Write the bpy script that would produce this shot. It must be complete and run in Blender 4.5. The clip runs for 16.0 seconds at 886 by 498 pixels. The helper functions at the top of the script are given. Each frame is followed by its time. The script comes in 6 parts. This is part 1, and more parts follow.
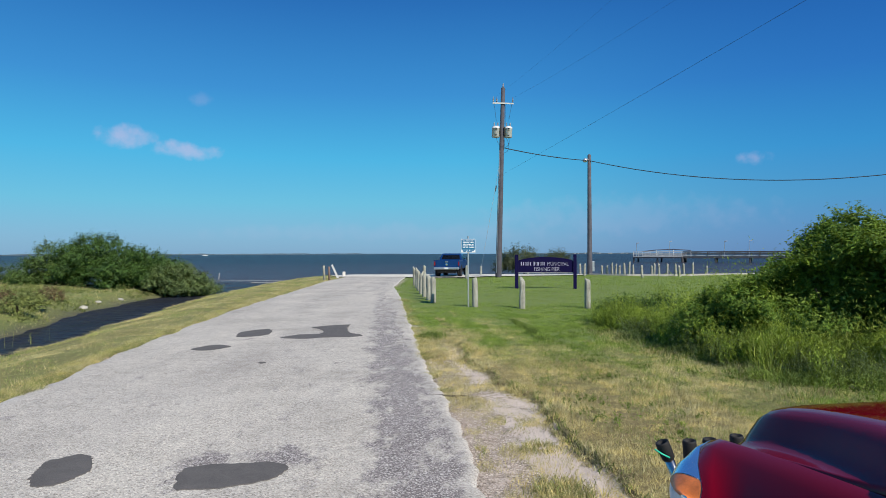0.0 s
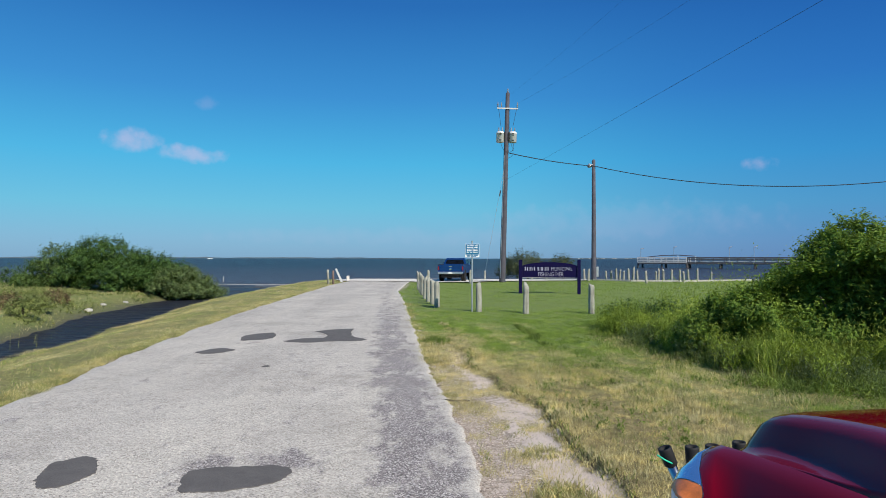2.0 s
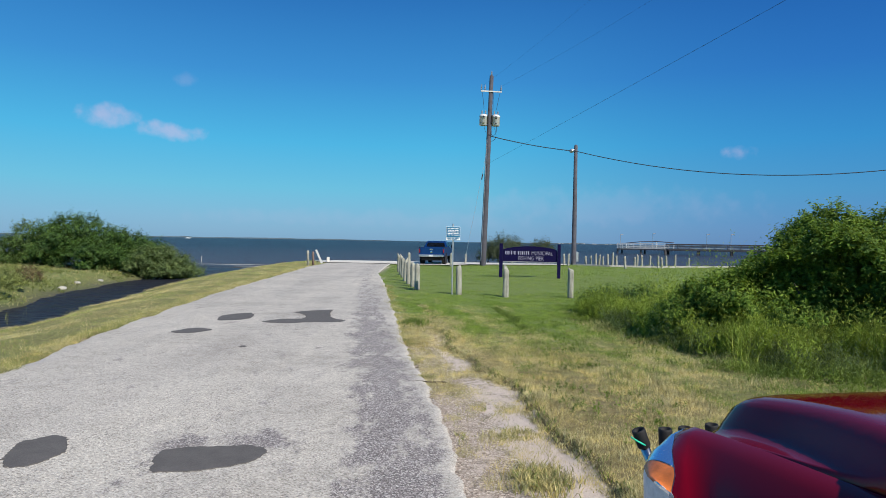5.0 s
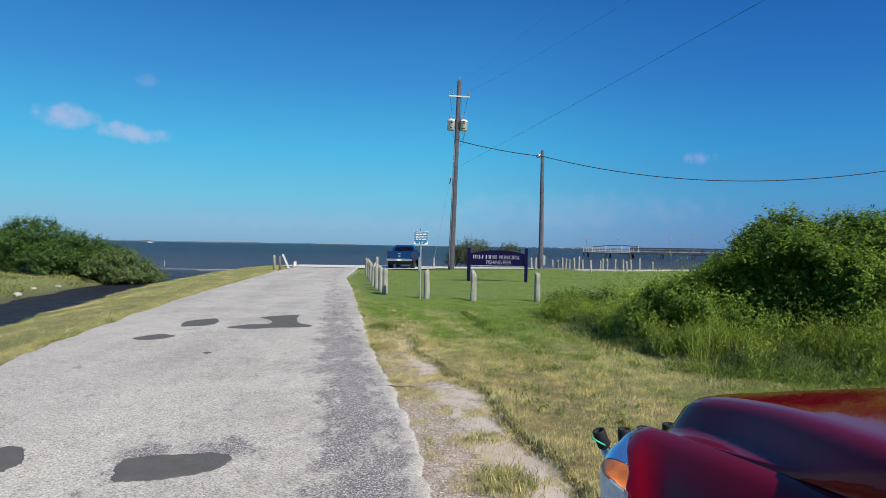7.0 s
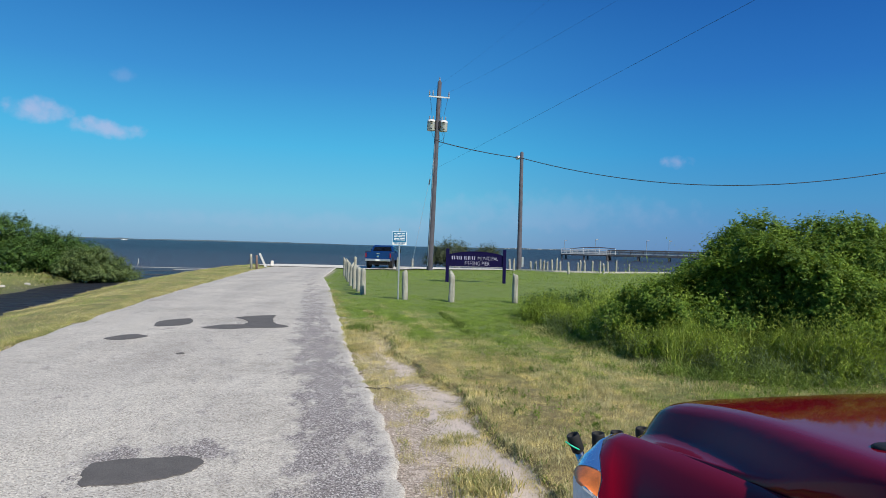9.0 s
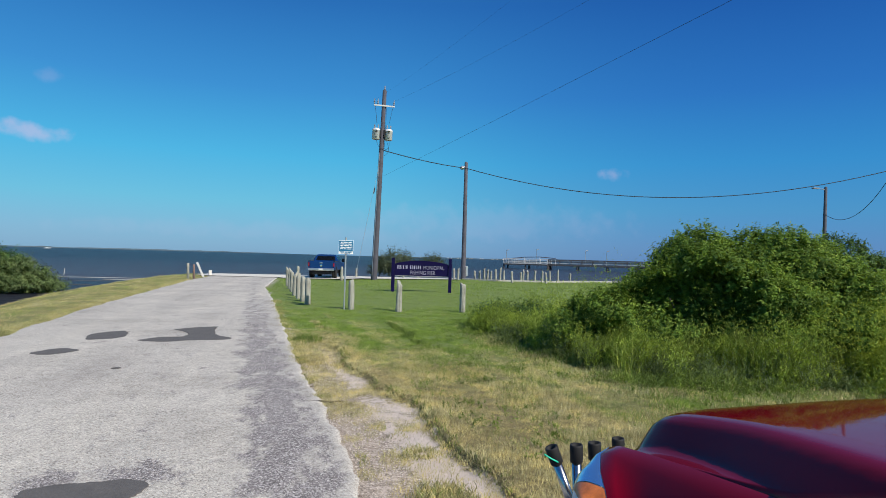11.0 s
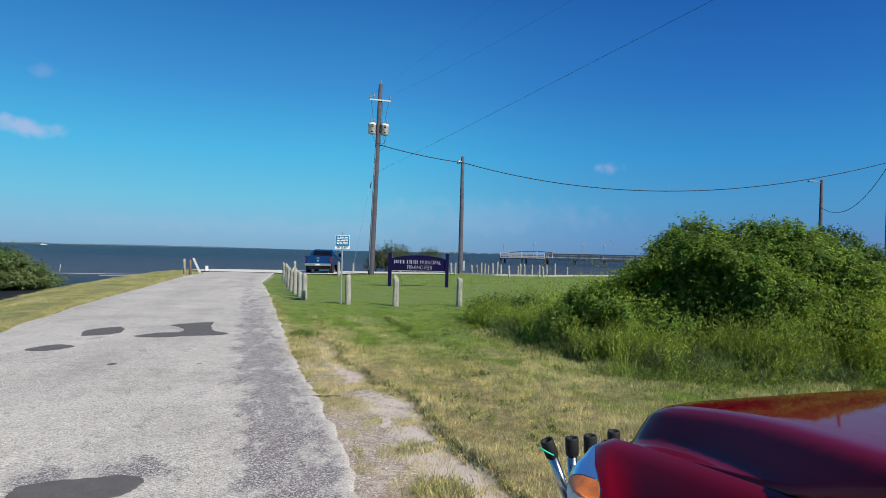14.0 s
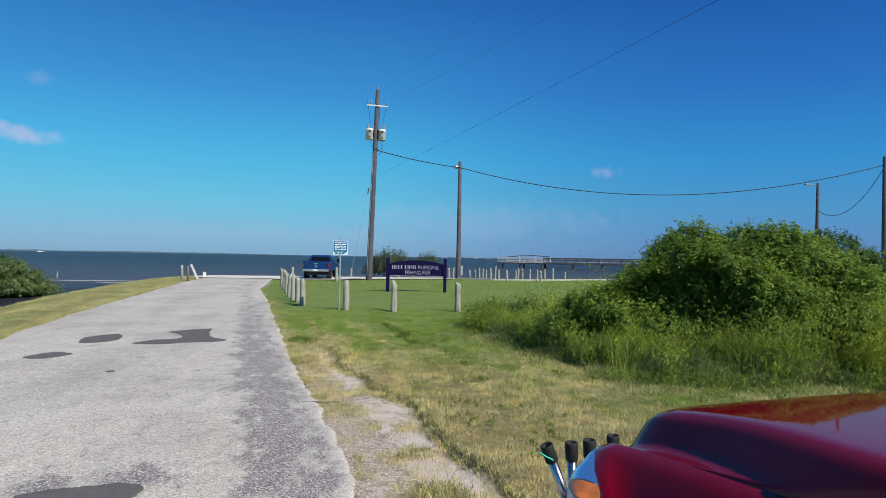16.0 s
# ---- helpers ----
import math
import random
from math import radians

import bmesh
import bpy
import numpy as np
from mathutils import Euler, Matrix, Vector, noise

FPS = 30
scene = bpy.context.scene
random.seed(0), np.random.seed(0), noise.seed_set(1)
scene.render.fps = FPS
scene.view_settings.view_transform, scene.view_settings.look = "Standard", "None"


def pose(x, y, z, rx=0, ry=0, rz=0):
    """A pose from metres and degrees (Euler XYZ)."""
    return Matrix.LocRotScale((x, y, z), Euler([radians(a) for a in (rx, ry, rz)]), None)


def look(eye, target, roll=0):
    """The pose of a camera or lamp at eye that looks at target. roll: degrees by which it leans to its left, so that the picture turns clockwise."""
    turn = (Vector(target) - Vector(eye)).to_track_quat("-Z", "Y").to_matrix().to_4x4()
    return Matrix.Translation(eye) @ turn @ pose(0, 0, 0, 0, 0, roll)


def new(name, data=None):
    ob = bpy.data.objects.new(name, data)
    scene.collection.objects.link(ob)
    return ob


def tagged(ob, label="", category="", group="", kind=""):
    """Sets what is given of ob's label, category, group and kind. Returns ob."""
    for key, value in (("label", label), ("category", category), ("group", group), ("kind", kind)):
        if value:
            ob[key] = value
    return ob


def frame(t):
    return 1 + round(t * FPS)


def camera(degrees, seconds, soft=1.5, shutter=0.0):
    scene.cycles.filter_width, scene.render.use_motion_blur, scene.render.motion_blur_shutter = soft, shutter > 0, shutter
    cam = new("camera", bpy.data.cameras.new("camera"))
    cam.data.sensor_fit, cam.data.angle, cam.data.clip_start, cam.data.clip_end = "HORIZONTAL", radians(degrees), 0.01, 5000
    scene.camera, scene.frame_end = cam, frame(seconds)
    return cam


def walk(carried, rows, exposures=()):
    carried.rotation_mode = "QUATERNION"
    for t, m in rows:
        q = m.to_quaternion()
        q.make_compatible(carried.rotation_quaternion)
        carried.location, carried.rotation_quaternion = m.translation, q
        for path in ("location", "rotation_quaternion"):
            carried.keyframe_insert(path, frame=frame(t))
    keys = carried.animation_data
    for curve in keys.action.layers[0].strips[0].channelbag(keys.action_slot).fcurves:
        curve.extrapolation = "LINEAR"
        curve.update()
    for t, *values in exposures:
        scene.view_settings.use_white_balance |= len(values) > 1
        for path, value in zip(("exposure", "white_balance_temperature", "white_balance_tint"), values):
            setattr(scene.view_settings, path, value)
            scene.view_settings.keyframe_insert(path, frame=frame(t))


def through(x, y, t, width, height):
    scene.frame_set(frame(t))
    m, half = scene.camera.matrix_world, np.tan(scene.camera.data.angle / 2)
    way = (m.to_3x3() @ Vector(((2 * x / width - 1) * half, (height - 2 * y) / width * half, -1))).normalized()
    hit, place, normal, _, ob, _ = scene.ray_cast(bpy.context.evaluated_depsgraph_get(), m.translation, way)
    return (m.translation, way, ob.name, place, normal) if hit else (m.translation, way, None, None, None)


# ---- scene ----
cam = camera(71.42, 16.0, soft=0.9)

# camera path: seconds, x, y, z, tilt, lean, turn
PATH = [
    (0, 0.000, -0.000, 1.600, 90.439, 0.183, 0.001),
    (0.5, 0.001, 0.006, 1.597, 90.465, 0.259, 0.312),
    (1, -0.001, -0.003, 1.602, 90.689, 0.372, -0.003),
    (1.5, 0.003, -0.004, 1.599, 91.094, 0.156, -0.392),
    (2, -0.002, -0.022, 1.604, 90.861, -0.109, 0.365),
    (2.5, 0.016, -0.010, 1.589, 90.006, 0.355, 0.599),
    (3, 0.016, 0.002, 1.592, 89.328, -0.241, 1.030),
    (3.5, 0.010, 0.012, 1.593, 89.214, -0.061, 0.459),
    (4, 0.003, 0.016, 1.586, 89.530, -0.850, 0.184),
    (4.2, 0.004, 0.016, 1.587, 89.260, -0.880, -0.130),
    (6.5, 0.031, 0.004, 1.594, 89.591, -1.222, -3.313),
    (7, 0.026, -0.030, 1.599, 89.722, -0.931, -4.315),
    (7.5, 0.035, -0.036, 1.594, 89.741, -0.858, -5.862),
    (8, 0.025, -0.049, 1.605, 89.684, -1.141, -6.435),
    (8.5, 0.040, -0.035, 1.604, 89.881, -1.719, -6.632),
    (9, 0.039, -0.017, 1.613, 89.800, -1.471, -6.272),
    (9.5, 0.006, 0.113, 1.593, 90.067, -0.641, -7.952),
    (9.7, -0.054, 0.114, 1.588, 90.229, -1.025, -9.299),
    (12, -0.094, 0.094, 1.611, 90.986, -1.608, -11.804),
    (12.5, -0.087, 0.096, 1.600, 90.948, -1.426, -11.331),
    (13, -0.080, 0.106, 1.594, 90.868, -1.216, -10.953),
    (13.5, -0.084, 0.103, 1.596, 90.433, -1.334, -11.253),
    (14, -0.075, 0.117, 1.595, 90.331, -1.311, -11.875),
    (14.5, -0.088, 0.103, 1.599, 90.082, -1.380, -12.398),
    (15, -0.087, 0.109, 1.600, 90.351, -1.258, -12.542),
    (15.5, -0.085, 0.098, 1.600, 90.406, -1.216, -12.210),
    (16, -0.084, 0.102, 1.601, 90.787, -0.996, -12.079),
]

walk(cam, [(r[0], pose(*r[1:])) for r in PATH])

# ---- world, sun, exposure ----
SUN_TOWARDS = Vector((0.60, -0.80, 0.0)).normalized()   # where the sun stands, on the map
SUN_HEIGHT = radians(40)


def make_world():
    w = bpy.data.worlds.new("sky")
    scene.world = w
    w.use_nodes = True
    nt = w.node_tree
    nt.nodes.clear()
    n, l = nt.nodes.new, nt.links.new
    out, bg = n("ShaderNodeOutputWorld"), n("ShaderNodeBackground")
    sky = n("ShaderNodeTexSky")
    sky.sky_type, sky.sun_disc = "NISHITA", False
    sky.sun_elevation = SUN_HEIGHT
    sky.sun_rotation = math.atan2(SUN_TOWARDS.x, SUN_TOWARDS.y)
    sky.altitude, sky.air_density, sky.dust_density, sky.ozone_density = 0, 1.0, 0.6, 3.0
    hsv = n("ShaderNodeHueSaturation")
    hsv.inputs["Saturation"].default_value = 1.22
    hsv.inputs["Value"].default_value = 1.0
    l(sky.outputs[0], hsv.inputs["Color"])
    # the humid coastal blue by height over the horizon, blended over the physical sky
    tc0 = n("ShaderNodeTexCoord")
    sep = n("ShaderNodeSeparateXYZ")
    l(tc0.outputs["Generated"], sep.inputs[0])
    tone = n("ShaderNodeValToRGB")
    e = tone.color_ramp.elements
    while len(e) < len(SKY_TONES):
        e.new(0.5)
    for k, (p, c) in enumerate(SKY_TONES):
        e[k].position, e[k].color = p, (*c, 1)
    l(sep.outputs["Z"], tone.inputs[0])
    gain = n("ShaderNodeVectorMath"); gain.operation = "SCALE"; gain.inputs["Scale"].default_value = 0.93 / SKY_STRENGTH
    l(tone.outputs[0], gain.inputs[0])
    blend = n("ShaderNodeMix"); blend.data_type = "RGBA"; blend.inputs["Factor"].default_value = 0.86
    l(hsv.outputs[0], blend.inputs["A"]); l(gain.outputs[0], blend.inputs["B"])
    # deeper blue square to the sun, as in a clear sky
    sq = n("ShaderNodeVectorMath"); sq.operation = "DOT_PRODUCT"; sq.inputs[1].default_value = (-SUN_TOWARDS.y, SUN_TOWARDS.x, 0.0)
    l(tc0.outputs["Generated"], sq.inputs[0])
    deep = n("ShaderNodeMapRange"); deep.interpolation_type = "SMOOTHSTEP"
    for key, v in (("From Min", 0.60), ("From Max", 1.02), ("To Min", 0.0), ("To Max", 1.0)):
        deep.inputs[key].default_value = v
    l(sq.outputs["Value"], deep.inputs["Value"])
    shade = n("ShaderNodeMix"); shade.data_type = "RGBA"
    shade.inputs["A"].default_value, shade.inputs["B"].default_value = (1, 1, 1, 1), (0.54, 0.60, 0.82, 1)
    l(deep.outputs[0], shade.inputs["Factor"])
    dim = n("ShaderNodeVectorMath"); dim.operation = "MULTIPLY"
    l(blend.outputs["Result"], dim.inputs[0]); l(shade.outputs["Result"], dim.inputs[1])
    # small fair-weather clouds, soft blots round fixed directions
    tc = n("ShaderNodeTexCoord")
    nz = n("ShaderNodeTexNoise")
    nz.inputs["Scale"].default_value, nz.inputs["Detail"].default_value = 34.0, 6.0
    l(tc.outputs["Generated"], nz.inputs["Vector"])
    total = None
    for az, el, wide, high, amount in CLOUDS:
        d = Vector((math.sin(radians(az)) * math.cos(radians(el)), math.cos(radians(az)) * math.cos(radians(el)), math.sin(radians(el))))
        side = Vector((math.cos(radians(az)), -math.sin(radians(az)), 0))
        up = side.cross(d)
        s = []
        for axis, size in ((side, radians(wide)), (up, radians(high))):
            sub = n("ShaderNodeVectorMath"); sub.operation = "SUBTRACT"
            sub.inputs[1].default_value = d
            l(tc.outputs["Generated"], sub.inputs[0])
            dot = n("ShaderNodeVectorMath"); dot.operation = "DOT_PRODUCT"
            dot.inputs[1].default_value = axis / size
            l(sub.outputs[0], dot.inputs[0])
            sq = n("ShaderNodeMath"); sq.operation = "POWER"; sq.inputs[1].default_value = 2
            ab = n("ShaderNodeMath"); ab.operation = "ABSOLUTE"
            l(dot.outputs["Value"], ab.inputs[0]); l(ab.outputs[0], sq.inputs[0])
            s.append(sq)
        add = n("ShaderNodeMath"); add.operation = "ADD"
        l(s[0].outputs[0], add.inputs[0]); l(s[1].outputs[0], add.inputs[1])
        no = n("ShaderNodeMath"); no.operation = "MULTIPLY_ADD"; no.inputs[1].default_value = 4.4; no.inputs[2].default_value = -2.15
        l(nz.outputs[0], no.inputs[0])
        a2 = n("ShaderNodeMath"); a2.operation = "ADD"
        l(add.outputs[0], a2.inputs[0]); l(no.outputs[0], a2.inputs[1])
        ramp = n("ShaderNodeMapRange"); ramp.interpolation_type = "SMOOTHSTEP"
        ramp.inputs["From Min"].default_value, ramp.inputs["From Max"].default_value = 1.55, -0.35
        ramp.inputs["To Min"].default_value, ramp.inputs["To Max"].default_value = 0.0, amount
        l(a2.outputs[0], ramp.inputs["Value"])
        # only in front of the dome's half that holds the cloud
        front = n("ShaderNodeVectorMath"); front.operation = "DOT_PRODUCT"; front.inputs[1].default_value = d
        l(tc.outputs["Generated"], front.inputs[0])
        gt = n("ShaderNodeMath"); gt.operation = "GREATER_THAN"; gt.inputs[1].default_value = 0.8
        l(front.outputs["Value"], gt.inputs[0])
        mu = n("ShaderNodeMath"); mu.operation = "MULTIPLY"
        l(ramp.outputs[0], mu.inputs[0]); l(gt.outputs[0], mu.inputs[1])
        if total is None:
            total = mu
        else:
            mx = n("ShaderNodeMath"); mx.operation = "MAXIMUM"
            l(total.outputs[0], mx.inputs[0]); l(mu.outputs[0], mx.inputs[1])
            total = mx
    mix = n("ShaderNodeMix"); mix.data_type = "RGBA"
    mix.inputs["B"].default_value = (6.2, 5.2, 7.1, 1)
    l(total.outputs[0], mix.inputs["Factor"]); l(dim.outputs[0], mix.inputs["A"])
    l(mix.outputs["Result"], bg.inputs["Color"])
    bg.inputs["Strength"].default_value = SKY_STRENGTH
    l(bg.outputs[0], out.inputs["Surface"])


SKY_STRENGTH = 0.10
SKY_TONES = [(0.0, (0.175, 0.385, 0.62)), (0.03, (0.16, 0.425, 0.675)), (0.08, (0.104, 0.492, 0.725)), (0.15, (0.050, 0.452, 0.765)), (0.25, (0.032, 0.272, 0.65)), (0.38, (0.0135, 0.145, 0.475)), (1.0, (0.01, 0.10, 0.34))]
# azimuth, height, half width, half height (degrees), strength
CLOUDS = [(-27.3, 9.7, 1.9, 0.9, 0.45), (-22.7, 8.85, 2.3, 0.72, 0.45), (27.0, 7.8, 1.3, 0.62, 0.36), (-21.5, 13.2, 0.9, 0.6, 0.12),
          (16, 3.4, 11.0, 1.7, 0.09), (-4, 2.0, 16, 0.8, 0.06)]
make_world()

sun = new("sun", bpy.data.lights.new("sun", "SUN"))
sun.data.energy, sun.data.angle, sun.data.color = 5.0, radians(0.53), (1.0, 0.94, 0.84)
sun.matrix_world = look((0, 0, 0), -(SUN_TOWARDS * math.cos(SUN_HEIGHT) + Vector((0, 0, math.sin(SUN_HEIGHT)))))
scene.view_settings.exposure = 0.12

# ---- materials ----


def material(name, rough=0.8, metal=0.0):
    m = bpy.data.materials.new(name)
    m.use_nodes = True
    nt = m.node_tree
    b = nt.nodes["Principled BSDF"]
    b.inputs["Roughness"].default_value, b.inputs["Metallic"].default_value = rough, metal
    return m, nt, b


def coords(nt, kind="Object"):
    return nt.nodes.new("ShaderNodeTexCoord").outputs[kind]


def noise_node(nt, vec, scale, detail=4.0, rough=0.6, stretch=None):
    if stretch:
        mp = nt.nodes.new("ShaderNodeMapping")
        mp.inputs["Scale"].default_value = stretch
        nt.links.new(vec, mp.inputs["Vector"])
        vec = mp.outputs[0]
    n = nt.nodes.new("ShaderNodeTexNoise")
    n.inputs["Scale"].default_value, n.inputs["Detail"].default_value, n.inputs["Roughness"].default_value = scale, detail, rough
    nt.links.new(vec, n.inputs["Vector"])
    return n.outputs[0]


def ramp_node(nt, value, stops):
    r = nt.nodes.new("ShaderNodeValToRGB")
    e = r.color_ramp.elements
    while len(e) < len(stops):
        e.new(0.5)
    for k, (p, c) in enumerate(stops):
        e[k].position = p
        e[k].color = (*c, 1) if len(c) == 3 else c
    nt.links.new(value, r.inputs[0])
    return r.outputs[0]


def mix_node(nt, fac, a, b, mode="MIX"):
    m = nt.nodes.new("ShaderNodeMix")
    m.data_type, m.blend_type = "RGBA", mode
    for key, v in (("Factor", fac), ("A", a), ("B", b)):
        if isinstance(v, (int, float)):
            m.inputs[key].default_value = v
        elif isinstance(v, tuple):
            m.inputs[key].default_value = (*v, 1)
        else:
            nt.links.new(v, m.inputs[key])
    return m.outputs["Result"]


def bump_node(nt, b, height, strength=0.3, distance=0.01):
    n = nt.nodes.new("ShaderNodeBump")
    n.inputs["Strength"].default_value, n.inputs["Distance"].default_value = strength, distance
    nt.links.new(height, n.inputs["Height"])
    nt.links.new(n.outputs[0], b.inputs["Normal"])


def grey(v):
    return (v, v, v)


def plain(name, colour, rough=0.6, metal=0.0, vary=0.25, scale=8.0, bump=0.1):
    m, nt, b = material(name, rough, metal)
    vec = coords(nt)
    big, fine = noise_node(nt, vec, scale), noise_node(nt, vec, scale * 9, 2)
    lo, hi = tuple(c * (1 - vary) for c in colour), tuple(min(1, c * (1 + vary)) for c in colour)
    col = mix_node(nt, 0.25, ramp_node(nt, big, [(0.3, lo), (0.7, hi)]), ramp_node(nt, fine, [(0.3, lo), (0.7, hi)]))
    nt.links.new(col, b.inputs["Base Color"])
    if bump:
        bump_node(nt, b, fine, bump, 0.004)
    return m


def wood_material(name, dark, light, grain=6.0, age_shade=0.35):
    m, nt, b = material(name, 0.9)
    vec = coords(nt)
    streak = noise_node(nt, vec, grain, 6, 0.7, (6, 6, 0.35))
    blot = noise_node(nt, vec, 2.2, 4)
    info = nt.nodes.new("ShaderNodeObjectInfo").outputs["Random"]
    col = ramp_node(nt, streak, [(0.28, dark), (0.72, light)])
    col = mix_node(nt, 0.45, col, ramp_node(nt, blot, [(0.3, dark), (0.75, light)]))
    col = mix_node(nt, ramp_node(nt, info, [(0, grey(0.0)), (1, grey(age_shade))]), col, tuple(c * 0.6 for c in dark))
    nt.links.new(col, b.inputs["Base Color"])
    bump_node(nt, b, streak, 0.6, 0.012)
    return m


def leaf_material(name, stops, gloss=0.5, through=0.35, twig=False):
    m, nt, b = material(name, gloss)
    g = nt.nodes.new("ShaderNodeNewGeometry")
    rnd = g.outputs["Random Per Island"]
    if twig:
        # young twig-end leaves paler than old inner ones; also paints sunlit tips, shaded hollows
        at = nt.nodes.new("ShaderNodeAttribute"); at.attribute_name = "age_shade"
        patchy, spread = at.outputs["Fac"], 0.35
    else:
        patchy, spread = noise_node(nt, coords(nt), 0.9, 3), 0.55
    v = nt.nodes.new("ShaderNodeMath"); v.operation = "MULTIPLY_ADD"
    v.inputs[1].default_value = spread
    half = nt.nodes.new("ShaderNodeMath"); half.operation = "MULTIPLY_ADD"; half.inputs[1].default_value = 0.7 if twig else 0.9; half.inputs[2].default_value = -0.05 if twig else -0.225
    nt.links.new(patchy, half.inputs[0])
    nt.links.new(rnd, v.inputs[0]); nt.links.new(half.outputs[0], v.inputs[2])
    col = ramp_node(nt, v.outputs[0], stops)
    # some plants dull, some fresh
    growth = noise_node(nt, coords(nt), 2.6 if twig else 4.5, 3, 0.6)
    col = mix_node(nt, 1.0, col, ramp_node(nt, growth, [(0.34, (0.58, 0.60, 0.62)), (0.5, (0.95, 0.97, 0.95)), (0.66, (1.28, 1.22, 1.0))]), "MULTIPLY")
    nt.links.new(col, b.inputs["Base Color"])
    b.inputs["Specular IOR Level"].default_value = 0.25
    tr = nt.nodes.new("ShaderNodeBsdfTranslucent")
    warm = mix_node(nt, 0.5, col, (0.18, 0.22, 0.02))
    nt.links.new(warm, tr.inputs["Color"])
    ms = nt.nodes.new("ShaderNodeMixShader")
    ms.inputs[0].default_value = through
    out = nt.nodes["Material Output"]
    nt.links.new(b.outputs[0], ms.inputs[1]); nt.links.new(tr.outputs[0], ms.inputs[2])
    nt.links.new(ms.outputs[0], out.inputs["Surface"])
    return m


def ground_material():
    m, nt, b = material("turf_and_soil", 0.95)
    vec = coords(nt)
    att = nt.nodes.new("ShaderNodeAttribute"); att.attribute_name = "cover"
    sep = nt.nodes.new("ShaderNodeSeparateColor")
    nt.links.new(att.outputs["Color"], sep.inputs[0])
    dirt, dry, mud = sep.outputs[0], sep.outputs[1], sep.outputs[2]
    n1, n2, n3 = noise_node(nt, vec, 1.3, 5), noise_node(nt, vec, 14, 5, 0.7), noise_node(nt, vec, 90, 3, 0.7)
    green = ramp_node(nt, n2, [(0.25, (0.065, 0.095, 0.018)), (0.55, (0.16, 0.22, 0.040)), (0.8, (0.28, 0.33, 0.078))])
    straw = ramp_node(nt, n2, [(0.25, (0.11, 0.083, 0.034)), (0.55, (0.25, 0.20, 0.080)), (0.8, (0.44, 0.355, 0.165))])
    dryness = nt.nodes.new("ShaderNodeMath"); dryness.operation = "MULTIPLY_ADD"; dryness.inputs[1].default_value = 1.2; dryness.inputs[2].default_value = -0.6
    nt.links.new(n1, dryness.inputs[0])
    s = nt.nodes.new("ShaderNodeMath"); s.operation = "ADD"; s.use_clamp = True
    nt.links.new(dryness.outputs[0], s.inputs[0]); nt.links.new(dry, s.inputs[1])
    grass = mix_node(nt, s.outputs[0], green, straw)
    soil = mix_node(nt, 0.5, ramp_node(nt, n3, [(0.3, (0.47, 0.385, 0.32)), (0.7, (0.77, 0.65, 0.555))]), ramp_node(nt, n2, [(0.3, (0.53, 0.44, 0.37)), (0.75, (0.79, 0.68, 0.58))]))
    vor = nt.nodes.new("ShaderNodeTexVoronoi"); vor.inputs["Scale"].default_value = 75
    nt.links.new(vec, vor.inputs["Vector"])
    pick = nt.nodes.new("ShaderNodeSeparateColor"); nt.links.new(vor.outputs["Color"], pick.inputs[0])
    stones = ramp_node(nt, pick.outputs[0], [(0.0, (0.17, 0.13, 0.10)), (0.45, (0.39, 0.315, 0.25)), (0.8, (0.60, 0.51, 0.42)), (1.0, (0.80, 0.72, 0.62))])
    st = nt.nodes.new("ShaderNodeAttribute"); st.attribute_name = "stony"
    sv = nt.nodes.new("ShaderNodeMath"); sv.operation = "MULTIPLY_ADD"; sv.inputs[1].default_value = 1.4; sv.inputs[2].default_value = -0.7
    nt.links.new(n2, sv.inputs[0])
    sa = nt.nodes.new("ShaderNodeMath"); sa.operation = "ADD"; nt.links.new(sv.outputs[0], sa.inputs[0])
    n4 = noise_node(nt, vec, 3.2, 4, 0.6)
    sb = nt.nodes.new("ShaderNodeMath"); sb.operation = "MULTIPLY_ADD"; sb.inputs[1].default_value = 2.6; sb.inputs[2].default_value = -1.45
    nt.links.new(n4, sb.inputs[0])
    sc = nt.nodes.new("ShaderNodeMath"); sc.operation = "ADD"; nt.links.new(sb.outputs[0], sc.inputs[0]); nt.links.new(st.outputs["Fac"], sc.inputs[1])
    nt.links.new(sc.outputs[0], sa.inputs[1])
    soil = mix_node(nt, ramp_node(nt, sa.outputs[0], [(0.35, grey(0)), (0.65, grey(1))]), soil, stones)
    edge = nt.nodes.new("ShaderNodeMath"); edge.operation = "MULTIPLY_ADD"; edge.inputs[1].default_value = 0.9; edge.inputs[2].default_value = -0.45
    nt.links.new(n2, edge.inputs[0])
    d = nt.nodes.new("ShaderNodeMath"); d.operation = "ADD"
    nt.links.new(dirt, d.inputs[0]); nt.links.new(edge.outputs[0], d.inputs[1])
    col = mix_node(nt, ramp_node(nt, d.outputs[0], [(0.38, grey(0)), (0.62, grey(1))]), grass, soil)
    wet = ramp_node(nt, n2, [(0.3, (0.05, 0.042, 0.03)), (0.7, (0.12, 0.10, 0.07))])
    # the mud channel also carries the shade painted under the turf's lip
    col = mix_node(nt, mud, col, wet)
    nt.links.new(col, b.inputs["Base Color"])
    bump_node(nt, b, mix_node(nt, 0.4, n2, n3), 0.8, 0.05)
    return m


